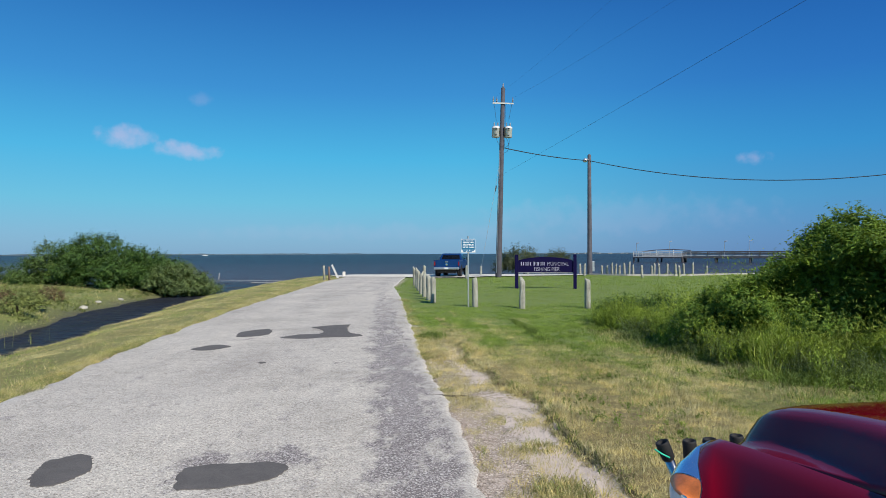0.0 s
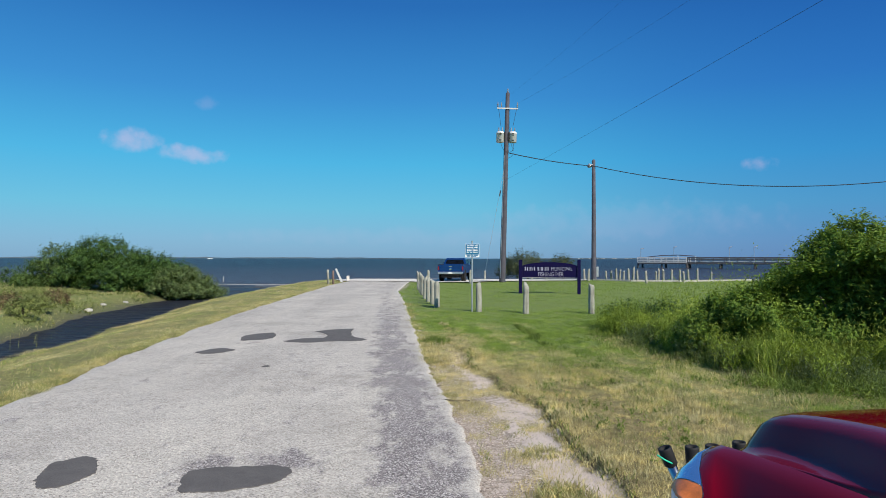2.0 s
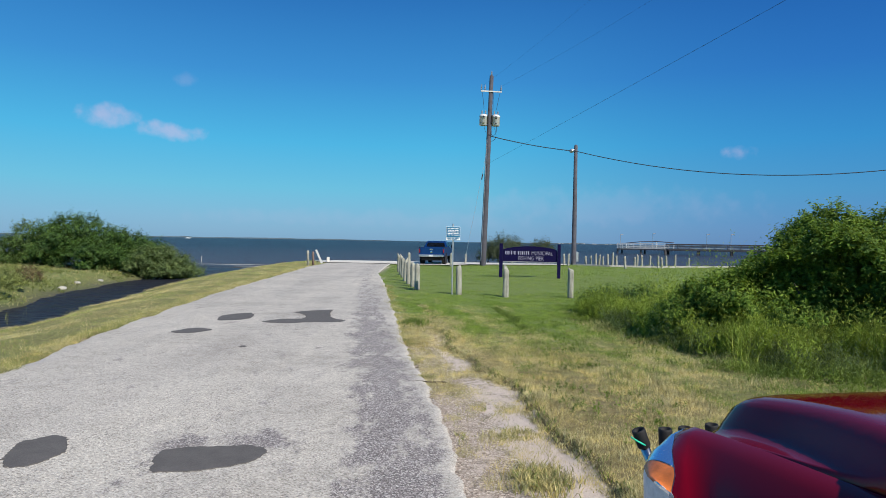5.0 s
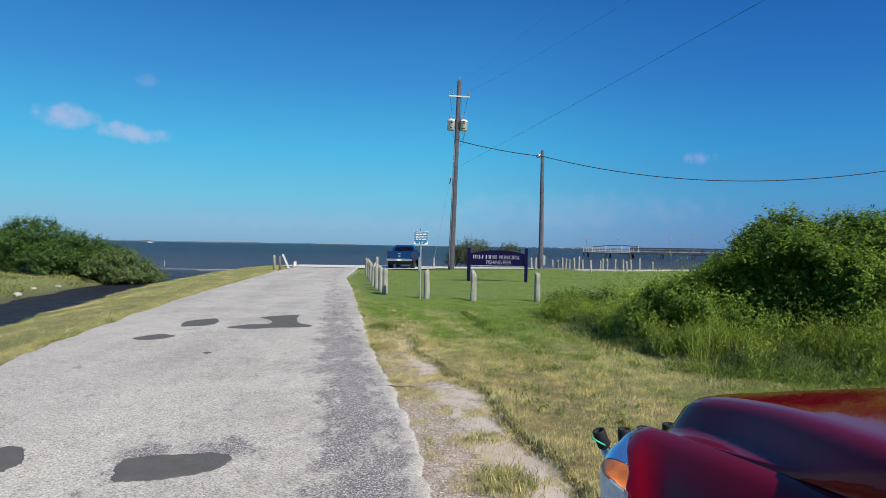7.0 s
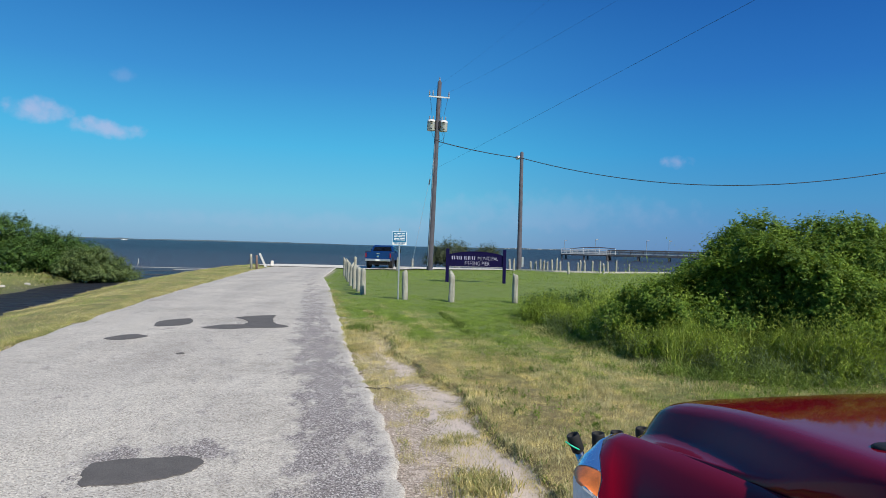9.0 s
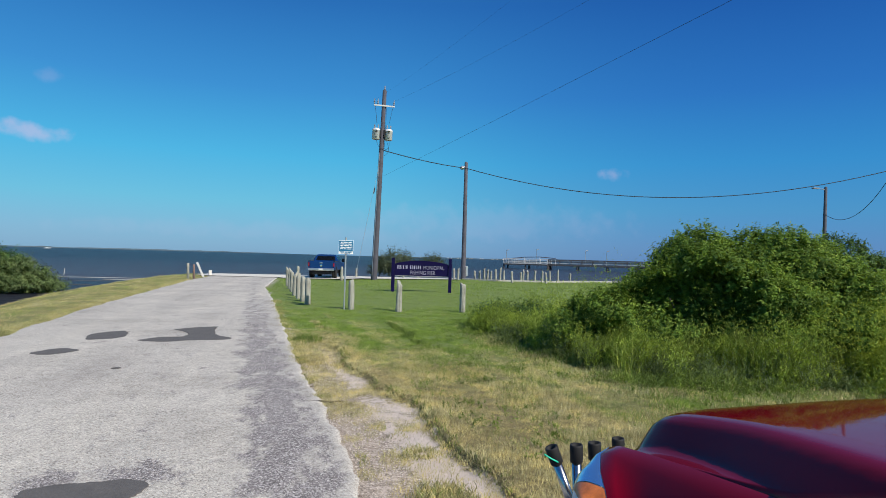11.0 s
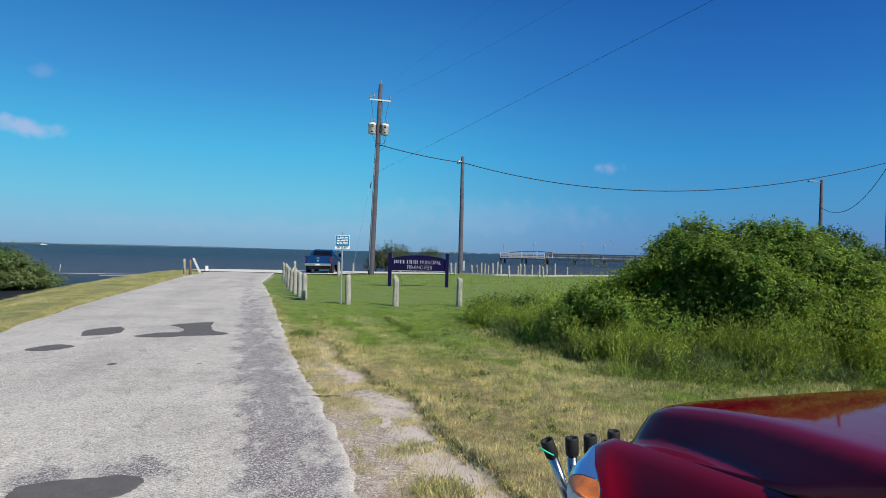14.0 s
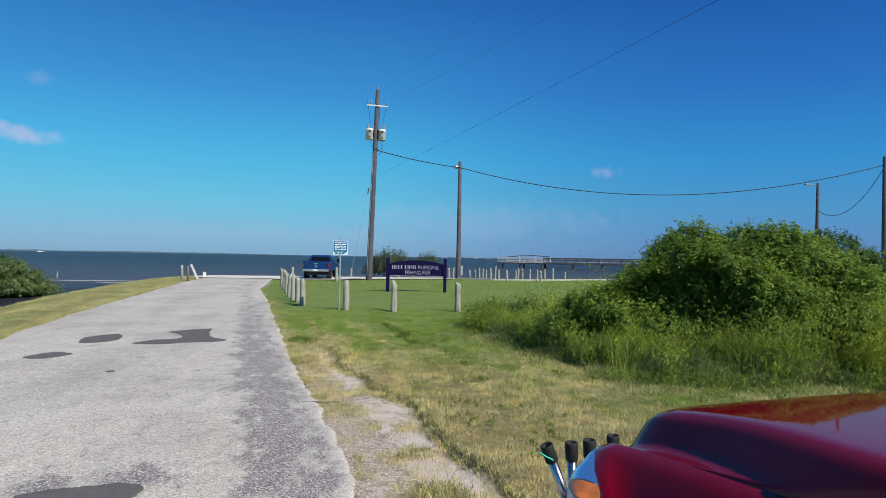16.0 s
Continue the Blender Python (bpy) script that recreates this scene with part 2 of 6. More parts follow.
def road_material():
    m, nt, b = material("worn_chip_seal", 0.9)
    vec = coords(nt)
    big = noise_node(nt, vec, 0.55, 4)
    mid = noise_node(nt, vec, 5, 5, 0.7)
    vor = nt.nodes.new("ShaderNodeTexVoronoi")
    vor.inputs["Scale"].default_value = 92
    nt.links.new(vec, vor.inputs["Vector"])
    stone = nt.nodes.new("ShaderNodeSeparateColor")
    nt.links.new(vor.outputs["Color"], stone.inputs[0])
    chips = ramp_node(nt, stone.outputs[0], [(0.0, (0.245, 0.224, 0.200)), (0.22, (0.438, 0.410, 0.374)), (0.7, (0.540, 0.507, 0.463)), (1.0, (0.71, 0.672, 0.617))])
    tone = ramp_node(nt, mix_node(nt, 0.4, big, mid), [(0.34, (0.70, 0.675, 0.64)), (0.5, (0.94, 0.92, 0.88)), (0.64, (1.07, 1.05, 1.0))])
    col = mix_node(nt, 1.0, chips, tone, "MULTIPLY")
    # faint bands worn by wheels along the lane
    worn = noise_node(nt, vec, 1.0, 4, 0.6, (0.95, 0.07, 1))
    col = mix_node(nt, 1.0, col, ramp_node(nt, worn, [(0.32, (0.89, 0.885, 0.875)), (0.5, (1.0, 1.0, 0.985)), (0.68, (1.09, 1.085, 1.05))]), "MULTIPLY")
    # bare dark strip where the binder shows, following the edge
    att = nt.nodes.new("ShaderNodeAttribute"); att.attribute_name = "strip"
    rough_edge = noise_node(nt, vec, 3.4, 9, 0.8, (1.0, 0.5, 1))
    v = nt.nodes.new("ShaderNodeMath"); v.operation = "MULTIPLY_ADD"; v.inputs[1].default_value = 5.6; v.inputs[2].default_value = -3.0
    nt.links.new(rough_edge, v.inputs[0])
    a = nt.nodes.new("ShaderNodeMath"); a.operation = "ADD"
    nt.links.new(v.outputs[0], a.inputs[0]); nt.links.new(att.outputs["Fac"], a.inputs[1])
    bare = ramp_node(nt, a.outputs[0], [(0.15, grey(0)), (0.62, grey(0.95))])
    fine = nt.nodes.new("ShaderNodeTexVoronoi"); fine.inputs["Scale"].default_value = 105
    nt.links.new(vec, fine.inputs["Vector"])
    grit = nt.nodes.new("ShaderNodeSeparateColor"); nt.links.new(fine.outputs["Color"], grit.inputs[0])
    binder = ramp_node(nt, grit.outputs[0], [(0.0, (0.075, 0.066, 0.059)), (0.45, (0.192, 0.165, 0.156)), (0.75, (0.37, 0.333, 0.312)), (1.0, (0.66, 0.615, 0.56))])
    col = mix_node(nt, bare, col, binder)
    # pale crumbs and dust gather along the edges
    du = nt.nodes.new("ShaderNodeAttribute"); du.attribute_name = "dust"
    df = nt.nodes.new("ShaderNodeMath"); df.operation = "MULTIPLY_ADD"; df.inputs[1].default_value = 1.6; df.inputs[2].default_value = -0.85
    nt.links.new(mid, df.inputs[0])
    da = nt.nodes.new("ShaderNodeMath"); da.operation = "ADD"
    nt.links.new(df.outputs[0], da.inputs[0]); nt.links.new(du.outputs["Fac"], da.inputs[1])
    crumbs = ramp_node(nt, grit.outputs[2], [(0.0, (0.28, 0.25, 0.215)), (0.4, (0.53, 0.49, 0.43)), (1.0, (0.74, 0.695, 0.62))])
    col = mix_node(nt, ramp_node(nt, da.outputs[0], [(0.3, grey(0)), (0.8, grey(0.7))]), col, crumbs)
    # lost chips leave small dark pits, in drifts
    drift = ramp_node(nt, noise_node(nt, vec, 1.7, 5, 0.65), [(0.46, grey(0)), (0.66, grey(0.85))])
    pit = ramp_node(nt, grit.outputs[1], [(0.84, grey(0)), (0.90, grey(1))])
    col = mix_node(nt, mix_node(nt, 1.0, pit, drift, "MULTIPLY"), col, (0.17, 0.15, 0.125))
    nt.links.new(col, b.inputs["Base Color"])
    dist = nt.nodes.new("ShaderNodeMath"); dist.operation = "MULTIPLY"; dist.inputs[1].default_value = -1
    nt.links.new(vor.outputs["Distance"], dist.inputs[0])
    bump_node(nt, b, dist.outputs[0], 0.7, 0.006)
    return m


def patch_material():
    m, nt, b = material("asphalt_patch", 1.0)
    vec = coords(nt)
    n1, n2 = noise_node(nt, vec, 5, 6, 0.7), noise_node(nt, vec, 120, 2, 0.8)
    col = mix_node(nt, 0.6, ramp_node(nt, n1, [(0.3, (0.066, 0.060, 0.056)), (0.75, (0.165, 0.149, 0.138))]), ramp_node(nt, n2, [(0.3, (0.04, 0.038, 0.036)), (0.75, (0.165, 0.153, 0.142))]))
    nt.links.new(col, b.inputs["Base Color"])
    bump_node(nt, b, n2, 0.6, 0.005)
    return m


def water_material():
    m, nt, b = material("bay_water", 0.30)
    vec = coords(nt)
    b.inputs["Base Color"].default_value = (0.03, 0.042, 0.050, 1)
    b.inputs["IOR"].default_value = 1.33
    b.inputs["Specular IOR Level"].default_value = 0.024
    big = noise_node(nt, vec, 0.02, 3, 0.5, (0.3, 1.6, 1))
    col = ramp_node(nt, big, [(0.3, (0.018, 0.021, 0.030)), (0.7, (0.029, 0.031, 0.039))])
    # silt clouds the shallows off the shore
    sep = nt.nodes.new("ShaderNodeSeparateXYZ"); nt.links.new(vec, sep.inputs[0])
    out = nt.nodes.new("ShaderNodeMath"); out.operation = "MULTIPLY"; out.inputs[1].default_value = 0.005
    nt.links.new(sep.outputs[1], out.inputs[0])
    silt = ramp_node(nt, out.outputs[0], [(0.20, grey(0)), (0.24, grey(1)), (0.34, grey(0.75)), (0.75, grey(0))])
    col = mix_node(nt, silt, col, (0.055, 0.048, 0.060))
    nt.links.new(col, b.inputs["Base Color"])
    w1 = noise_node(nt, vec, 1.2, 4, 0.6, (0.5, 1.0, 1))
    w2 = noise_node(nt, vec, 0.22, 3, 0.6, (0.5, 1.0, 1))
    bump_node(nt, b, mix_node(nt, 0.5, w1, w2), 1.0, 0.55)
    return m


def car_paint(name, colour, deep, metal=0.62, coat=0.42, rough=0.30, ior=1.42):
    m, nt, b = material(name, rough, metal)
    vec = coords(nt)
    n1 = noise_node(nt, vec, 3, 4)
    nt.links.new(mix_node(nt, n1, deep, colour), b.inputs["Base Color"])
    b.inputs["Coat Weight"].default_value = coat
    b.inputs["Coat Roughness"].default_value = 0.05
    b.inputs["Coat IOR"].default_value = ior
    b.inputs["Specular IOR Level"].default_value = 0.0
    return m


M_GROUND, M_ROAD, M_PATCH, M_WATER = ground_material(), road_material(), patch_material(), water_material()
M_LOT = plain("crushed_shell", (0.62, 0.58, 0.50), 0.95, vary=0.2, scale=3, bump=0.5)
M_POST = wood_material("weathered_grey_post", (0.085, 0.080, 0.062), (0.62, 0.615, 0.52), 8.0, 0.15)
M_POLE = wood_material("creosoted_pole", (0.044, 0.043, 0.055), (0.155, 0.150, 0.180))
M_DARKTIMBER = wood_material("dark_wet_timber", (0.035, 0.034, 0.038), (0.12, 0.115, 0.12))
M_REDPOST = wood_material("red_stained_post", (0.15, 0.095, 0.08), (0.32, 0.22, 0.18))
M_NAVY = plain("navy_paint", (0.0065, 0.0045, 0.044), 0.9, vary=0.25)
M_NAVY.node_tree.nodes["Principled BSDF"].inputs["Specular IOR Level"].default_value = 0.15
M_WHITE = plain("white_paint", (0.78, 0.78, 0.76), 0.5, vary=0.1)
M_LETTER = plain("white_lettering", (0.40, 0.385, 0.50), 0.5, vary=0.05, bump=0)
M_SIGNBLUE = plain("sign_blue", (0.016, 0.15, 0.30), 0.4, vary=0.1, bump=0)
M_STEEL = plain("galvanised_steel", (0.55, 0.56, 0.57), 0.42, 0.8, vary=0.2)
M_CHROME = plain("chrome", (0.8, 0.8, 0.82), 0.12, 1.0, vary=0.05, bump=0)
M_TANK = plain("transformer_enamel", (0.62, 0.63, 0.64), 0.35, vary=0.12)
M_BUMPER = plain("bright_bumper", (0.62, 0.62, 0.66), 0.30, 0.9, vary=0.06, bump=0)
M_GLAZE = plain("grey_glaze", (0.26, 0.26, 0.28), 0.25, vary=0.2, bump=0)
M_WIRE = plain("black_cable", (0.018, 0.018, 0.020), 0.6, vary=0.2, bump=0)
M_RUBBER = plain("black_rubber", (0.009, 0.009, 0.010), 0.75, vary=0.3)
M_GRAVEL = plain("shoulder_gravel", (0.42, 0.355, 0.295), 0.95, vary=0.5, scale=60, bump=0.2)
M_PALEWOOD = plain("bleached_timber", (0.40, 0.39, 0.36), 0.85, vary=0.2, scale=2)
M_KERB = plain("stained_concrete", (0.40, 0.38, 0.33), 0.9, vary=0.25, scale=4, bump=0.3)
M_MUD = plain("wet_mud", (0.085, 0.072, 0.058), 0.6, vary=0.35, scale=3, bump=0.3)
M_CONCRETE = plain("pale_concrete", (0.60, 0.57, 0.52), 0.9, vary=0.15, scale=4, bump=0.3)
M_RED = car_paint("metallic_red_paint", (0.165, 0.0006, 0.009), (0.135, 0.0005, 0.007), 0.05, 0.80, 0.42, 1.36)
M_BLUE = car_paint("metallic_blue_paint", (0.016, 0.078, 0.25), (0.011, 0.056, 0.185))
M_TAIL = plain("tail_lamp_red", (0.30, 0.015, 0.02), 0.2, vary=0.1, bump=0)
M_GREEN = plain("green_cord", (0.02, 0.55, 0.35), 0.5, vary=0.1, bump=0)
M_AMBER = plain("amber_plastic", (0.62, 0.17, 0.035), 0.35, vary=0.35, scale=30, bump=0)
M_CLOUDY = plain("clouded_plastic", (0.60, 0.61, 0.62), 0.5, vary=0.2, scale=40, bump=0.05)
M_TUBE = plain("polished_tube", (0.42, 0.43, 0.45), 0.22, 1.0, vary=0.1, bump=0)
M_LAMPCHROME = plain("lamp_reflector", (0.70, 0.78, 0.88), 0.24, 0.95, vary=0.06, scale=20, bump=0)
M_PALERAIL = plain("pale_painted_timber", (0.56, 0.56, 0.54), 0.8, vary=0.2, scale=2)
M_OLIVE = leaf_material("olive_weed", [(0.0, (0.09, 0.12, 0.035)), (0.5, (0.22, 0.26, 0.08)), (1.0, (0.40, 0.42, 0.17))], 0.8, 0.2, True)
M_RUSTY = leaf_material("rusty_leaf", [(0.0, (0.07, 0.055, 0.03)), (0.5, (0.18, 0.125, 0.07)), (1.0, (0.32, 0.23, 0.13))], 0.8, 0.2, True)
M_OLIVEBLADE = leaf_material("olive_grass", [(0.0, (0.11, 0.135, 0.04)), (0.5, (0.25, 0.28, 0.09)), (1.0, (0.42, 0.42, 0.18))], 0.8, 0.2)
M_TALLBLADE = leaf_material("tall_grass_blade", [(0.0, (0.103, 0.161, 0.025)), (0.5, (0.276, 0.356, 0.057)), (1.0, (0.552, 0.586, 0.184))], 0.6, 0.35)
M_DARKBLADE = leaf_material("dark_grass_blade", [(0.0, (0.08, 0.13, 0.025)), (0.5, (0.16, 0.23, 0.045)), (1.0, (0.30, 0.36, 0.10))], 0.7, 0.3)
M_LEAFMID = leaf_material("dull_leaf", [(0.0, (0.032, 0.065, 0.02)), (0.5, (0.095, 0.16, 0.04)), (1.0, (0.24, 0.32, 0.09))], 0.5, 0.22, True)
M_FORB = leaf_material("forb_leaf", [(0.0, (0.05, 0.085, 0.03)), (0.5, (0.14, 0.20, 0.07)), (1.0, (0.30, 0.36, 0.16))], 0.5, 0.3, True)
M_SEAT = plain("dark_interior", (0.02, 0.02, 0.022), 0.8)
M_LEAF = leaf_material("shrub_leaf", [(0.0, (0.040, 0.085, 0.018)), (0.4, (0.110, 0.205, 0.032)), (0.75, (0.235, 0.355, 0.050)), (1.0, (0.36, 0.465, 0.105))], 0.62, 0.40, True)
M_LEAFDARK = leaf_material("dark_leaf", [(0.0, (0.024, 0.060, 0.020)), (0.5, (0.070, 0.140, 0.032)), (1.0, (0.145, 0.235, 0.052))], 0.45, 0.22, True)
M_LEAFGREY = leaf_material("grey_leaf", [(0.0, (0.05, 0.07, 0.045)), (1.0, (0.16, 0.19, 0.11))], 0.6, 0.3, True)
M_WEED = leaf_material("weed_leaf", [(0.0, (0.165, 0.242, 0.035)), (0.5, (0.325, 0.443, 0.065)), (0.85, (0.460, 0.560, 0.106)), (1.0, (0.543, 0.614, 0.189))], 0.6, 0.45, True)
M_YELLOWWEED = leaf_material("yellow_weed_leaf", [(0.0, (0.33, 0.41, 0.055)), (0.5, (0.48, 0.57, 0.08)), (1.0, (0.62, 0.68, 0.15))], 0.7, 0.5, True)
M_GREENBLADE = leaf_material("green_grass", [(0.0, (0.095, 0.17, 0.024)), (0.5, (0.21, 0.32, 0.055)), (1.0, (0.38, 0.45, 0.13))], 0.7, 0.2)
M_DRYBLADE = leaf_material("dry_grass", [(0.0, (0.20, 0.15, 0.056)), (0.4, (0.535, 0.45, 0.205)), (1.0, (0.86, 0.77, 0.47))], 0.8, 0.2)
M_GREENWEED = leaf_material("green_weed", [(0.0, (0.091, 0.150, 0.029)), (0.5, (0.208, 0.299, 0.058)), (1.0, (0.390, 0.468, 0.143))], 0.7, 0.3, True)
M_BARK = wood_material("shrub_bark", (0.05, 0.04, 0.03), (0.16, 0.13, 0.10))
# the haze over the distant woods is mixed into this blue-grey colour
M_HAZYLAND = plain("far_shore", (0.10, 0.14, 0.17), 1.0, vary=0.15, scale=0.01, bump=0)


M_WINDOW = plain("tinted_glass", (0.012, 0.014, 0.018), 0.05, vary=0.1, bump=0)

# ---- builders ----


def part(name, bm, mat, parent=None, label="", smooth=False):
    me = bpy.data.meshes.new(name)
    bm.to_mesh(me)
    bm.free()
    if smooth:
        me.shade_smooth()
    for m in (mat if isinstance(mat, (list, tuple)) else (mat,)):
        me.materials.append(m)
    ob = new(name, me)
    if parent:
        ob.parent = parent
    if label:
        ob["label"] = label
    return ob


def empty(name, at=(0, 0, 0), turn=0.0, label="", category="", group="", kind=""):
    ob = new(name)
    ob.empty_display_size = 0.1
    ob.matrix_world = pose(*at, 0, 0, turn)
    return tagged(ob, label, category, group, kind)


def box(bm, lo, hi, bevel=0.0, m=None):
    c = [(a + b) / 2 for a, b in zip(lo, hi)]
    s = [abs(b - a) for a, b in zip(lo, hi)]
    mat = Matrix.Translation(c) @ Matrix.Diagonal((*s, 1))
    if m is not None:
        mat = m @ mat
    vs = bmesh.ops.create_cube(bm, size=1, matrix=mat)["verts"]
    if bevel:
        es = list({e for v in vs for e in v.link_edges})
        bmesh.ops.bevel(bm, geom=es, offset=bevel, segments=2, affect="EDGES", profile=0.6)
    return bm


def tube(bm, a, b, r0, r1=None, n=10, caps=True):
    a, b = Vector(a), Vector(b)
    r1 = r0 if r1 is None else r1
    q = (b - a).to_track_quat("Z", "Y").to_matrix().to_4x4()
    m = Matrix.Translation((a + b) / 2) @ q
    bmesh.ops.create_cone(bm, cap_ends=caps, segments=n, radius1=r0, radius2=r1, depth=(b - a).length, matrix=m)
    return bm


def lathe(bm, profile, n=14, m=None):
    rings = []
    for r, z in profile:
        ring = [bm.verts.new((r * math.cos(2 * math.pi * k / n), r * math.sin(2 * math.pi * k / n), z)) for k in range(n)]
        rings.append(ring)
    for a, b in zip(rings, rings[1:]):
        for k in range(n):
            bm.faces.new((a[k], a[(k + 1) % n], b[(k + 1) % n], b[k]))
    bm.faces.new(rings[-1])
    bm.faces.new(rings[0][::-1])
    if m is not None:
        bmesh.ops.transform(bm, matrix=m, verts=[v for r in rings for v in r])
    return bm


def ribbon(points, r, name, mat, parent=None, label=""):
    """A round cable through the points."""
    cu = bpy.data.curves.new(name, "CURVE")
    cu.dimensions, cu.bevel_depth, cu.bevel_resolution = "3D", r, 1
    sp = cu.splines.new("POLY")
    sp.points.add(len(points) - 1)
    for p, q in zip(sp.points, points):
        p.co = (*q, 1)
    cu.materials.append(mat)
    ob = new(name, cu)
    if parent:
        ob.parent = parent
    if label:
        ob["label"] = label
    return ob


def fast_mesh(name, verts, tris, mat):
    me = bpy.data.meshes.new(name)
    verts, tris = np.asarray(verts, np.float32), np.asarray(tris, np.int32)
    me.vertices.add(len(verts))
    me.vertices.foreach_set("co", verts.ravel())
    k = tris.shape[1]
    me.loops.add(tris.size)
    me.loops.foreach_set("vertex_index", tris.ravel())
    me.polygons.add(len(tris))
    me.polygons.foreach_set("loop_start", np.arange(0, tris.size, k, dtype=np.int32))
    me.polygons.foreach_set("loop_total", np.full(len(tris), k, np.int32))
    me.update(calc_edges=True)
    me.materials.append(mat)
    return new(name, me)


RNG = np.random.default_rng(7)

# ---- the lie of the land ----
WATER_Z = -0.40
ROAD_RIGHT = [(-30, 3.0), (0, 0.62), (4, 0.31), (5.3, 0.22), (6.6, 0.09), (8.7, -0.2), (12.4, -0.56), (21.7, -1.44), (30.4, -2.4), (44, -2.6), (60, -2.6)]
ROAD_LEFT = [(-30, -1.6), (0, -4.05), (6.9, -4.87), (7.6, -4.93), (9.7, -5.30), (12.3, -5.58), (14.6, -5.82), (18.8, -6.17), (24.7, -6.44), (32, -6.78), (35.7, -6.95), (44, -6.9), (60, -7.0)]
TURF_EDGE = [(-30, 3.6), (0, 1.5), (4, 1.27), (4.64, 1.20), (5.35, 1.12), (6.0, 1.04), (6.85, 0.92), (7.83, 0.71), (9.44, 0.37), (13.7, 0.06), (20, -0.95), (30, -2.1), (46, -2.4)]


# mats of grass on the shoulder: centre, spread, blades
MATS = [(0.62, 6.0, 0.14, 0.20, 2800), (0.37, 6.34, 0.10, 0.14, 1000), (0.80, 5.1, 0.12, 0.08, 1100), (0.30, 5.05, 0.03, 0.16, 250)]


def along(table, y):
    a = np.array(table, float)
    return np.interp(y, a[:, 0], a[:, 1])


def smooth(v, a, b):
    t = np.clip((v - a) / (b - a), 0, 1)
    return t * t * (3 - 2 * t)


def ripple(x, y, s):
    return (np.sin(x * 1.7 * s + 1.3) * np.cos(y * 1.3 * s + 0.4) + 0.6 * np.sin(x * 3.1 * s + y * 2.3 * s) + 0.4 * np.cos(y * 5.1 * s - x * 4.3 * s)) / 2


def patchy(x, y, size, seed=0):
    """Smooth random patches about size metres across, from 0 to 1."""
    u, v = np.asarray(x, float) / size + seed * 17.3, np.asarray(y, float) / size + seed * 9.1
    i, j = np.floor(u), np.floor(v)
    f, g = u - i, v - j
    f, g = f * f * (3 - 2 * f), g * g * (3 - 2 * g)

    def cell(a, b):
        h = np.sin(a * 127.1 + b * 311.7 + seed * 74.7) * 43758.5453
        return h - np.floor(h)
    return (cell(i, j) * (1 - f) + cell(i + 1, j) * f) * (1 - g) + (cell(i, j + 1) * (1 - f) + cell(i + 1, j + 1) * f) * g


DITCH_NEAR = [(-30, -9.0), (10, -8.9), (12.4, -9.2), (15.7, -9.75), (18.2, -10.1), (21.8, -10.75), (26.9, -11.6), (30.3, -11.9), (35.3, -12.1), (42.3, -12.2), (48, -11.6)]
DITCH_FAR = [(-30, -9.8), (10, -9.7), (15.7, -10.35), (17.3, -10.85), (20.3, -11.9), (23.4, -12.5), (26.2, -12.75), (29, -13.0), (31.5, -13.6), (33.5, -16), (36, -22), (38, -30)]


def canal_gap(x, y):
    """How far a place lies outside the ditch's water edge, and to which side of its middle."""
    wob = 0.12 * ripple(y * 0, y, 0.9) + 0.10 * (patchy(y * 0 + 1, y, 0.7, 61) - 0.5)
    near, far = along(DITCH_NEAR, y) + wob, along(DITCH_FAR, y) - 1.5 * wob
    mid = (near + far) / 2
    return np.abs(x - mid) - (near - far) / 2, x - mid


def turf_line(y):
    """The ragged lip where the turf begins."""
    y = np.asarray(y, float)
    return along(TURF_EDGE, y) + 0.22 * (patchy(y * 0 + 3, y, 0.55, 21) - 0.5) + 0.12 * (patchy(y * 0 + 3, y, 0.16, 22) - 0.5)


def track(x, y):
    """A worn sandy wheel track just outside the turf's lip, from 0 to 1."""
    off = np.abs(x - turf_line(y) + 0.20) - 0.10 * (patchy(x, y, 0.4, 23) - 0.5)
    return smooth(off, 0.24, 0.10) * smooth(y, 14.0, 8.5) * smooth(patchy(x, y, 0.55, 24), 0.12, 0.42)


def land(x, y):
    x, y = np.asarray(x, float), np.asarray(y, float)
    gap, side = canal_gap(x, y)
    reach = np.where(side > 0, 3.0, 1.6)
    z = -0.44 + 0.44 * smooth(gap, -0.05, 1.0 * reach)
    z = np.where(gap < 0, -0.44 - 0.5 * smooth(-gap, 0, 0.8), z)
    z = np.where(side < 0, np.maximum(z, -2) + 0.18 * smooth(-side, 3, 9), z)
    shore = np.where(side > 0, 47.6 + 0.5 * ripple(x, y * 0, 0.35), 37.0 + 1.2 * ripple(x, y * 0, 0.4))
    z = z - 1.6 * smooth(y, shore - 0.4, shore + 3.5)
    bumpy = 0.025 * ripple(x, y, 0.8) + 0.012 * ripple(x, y, 3.1)
    inside = np.minimum(x - along(ROAD_LEFT, y), along(ROAD_RIGHT, y) - x)
    z = z + bumpy * smooth(inside, 0.0, -1.0) - 0.02 - 0.035 * smooth(inside, 0.02, 0.30)
    turf = turf_line(y)
    z = z + 0.06 * smooth(x, turf - 0.04, turf + 0.04) * smooth(y, 16, 8)
    return z


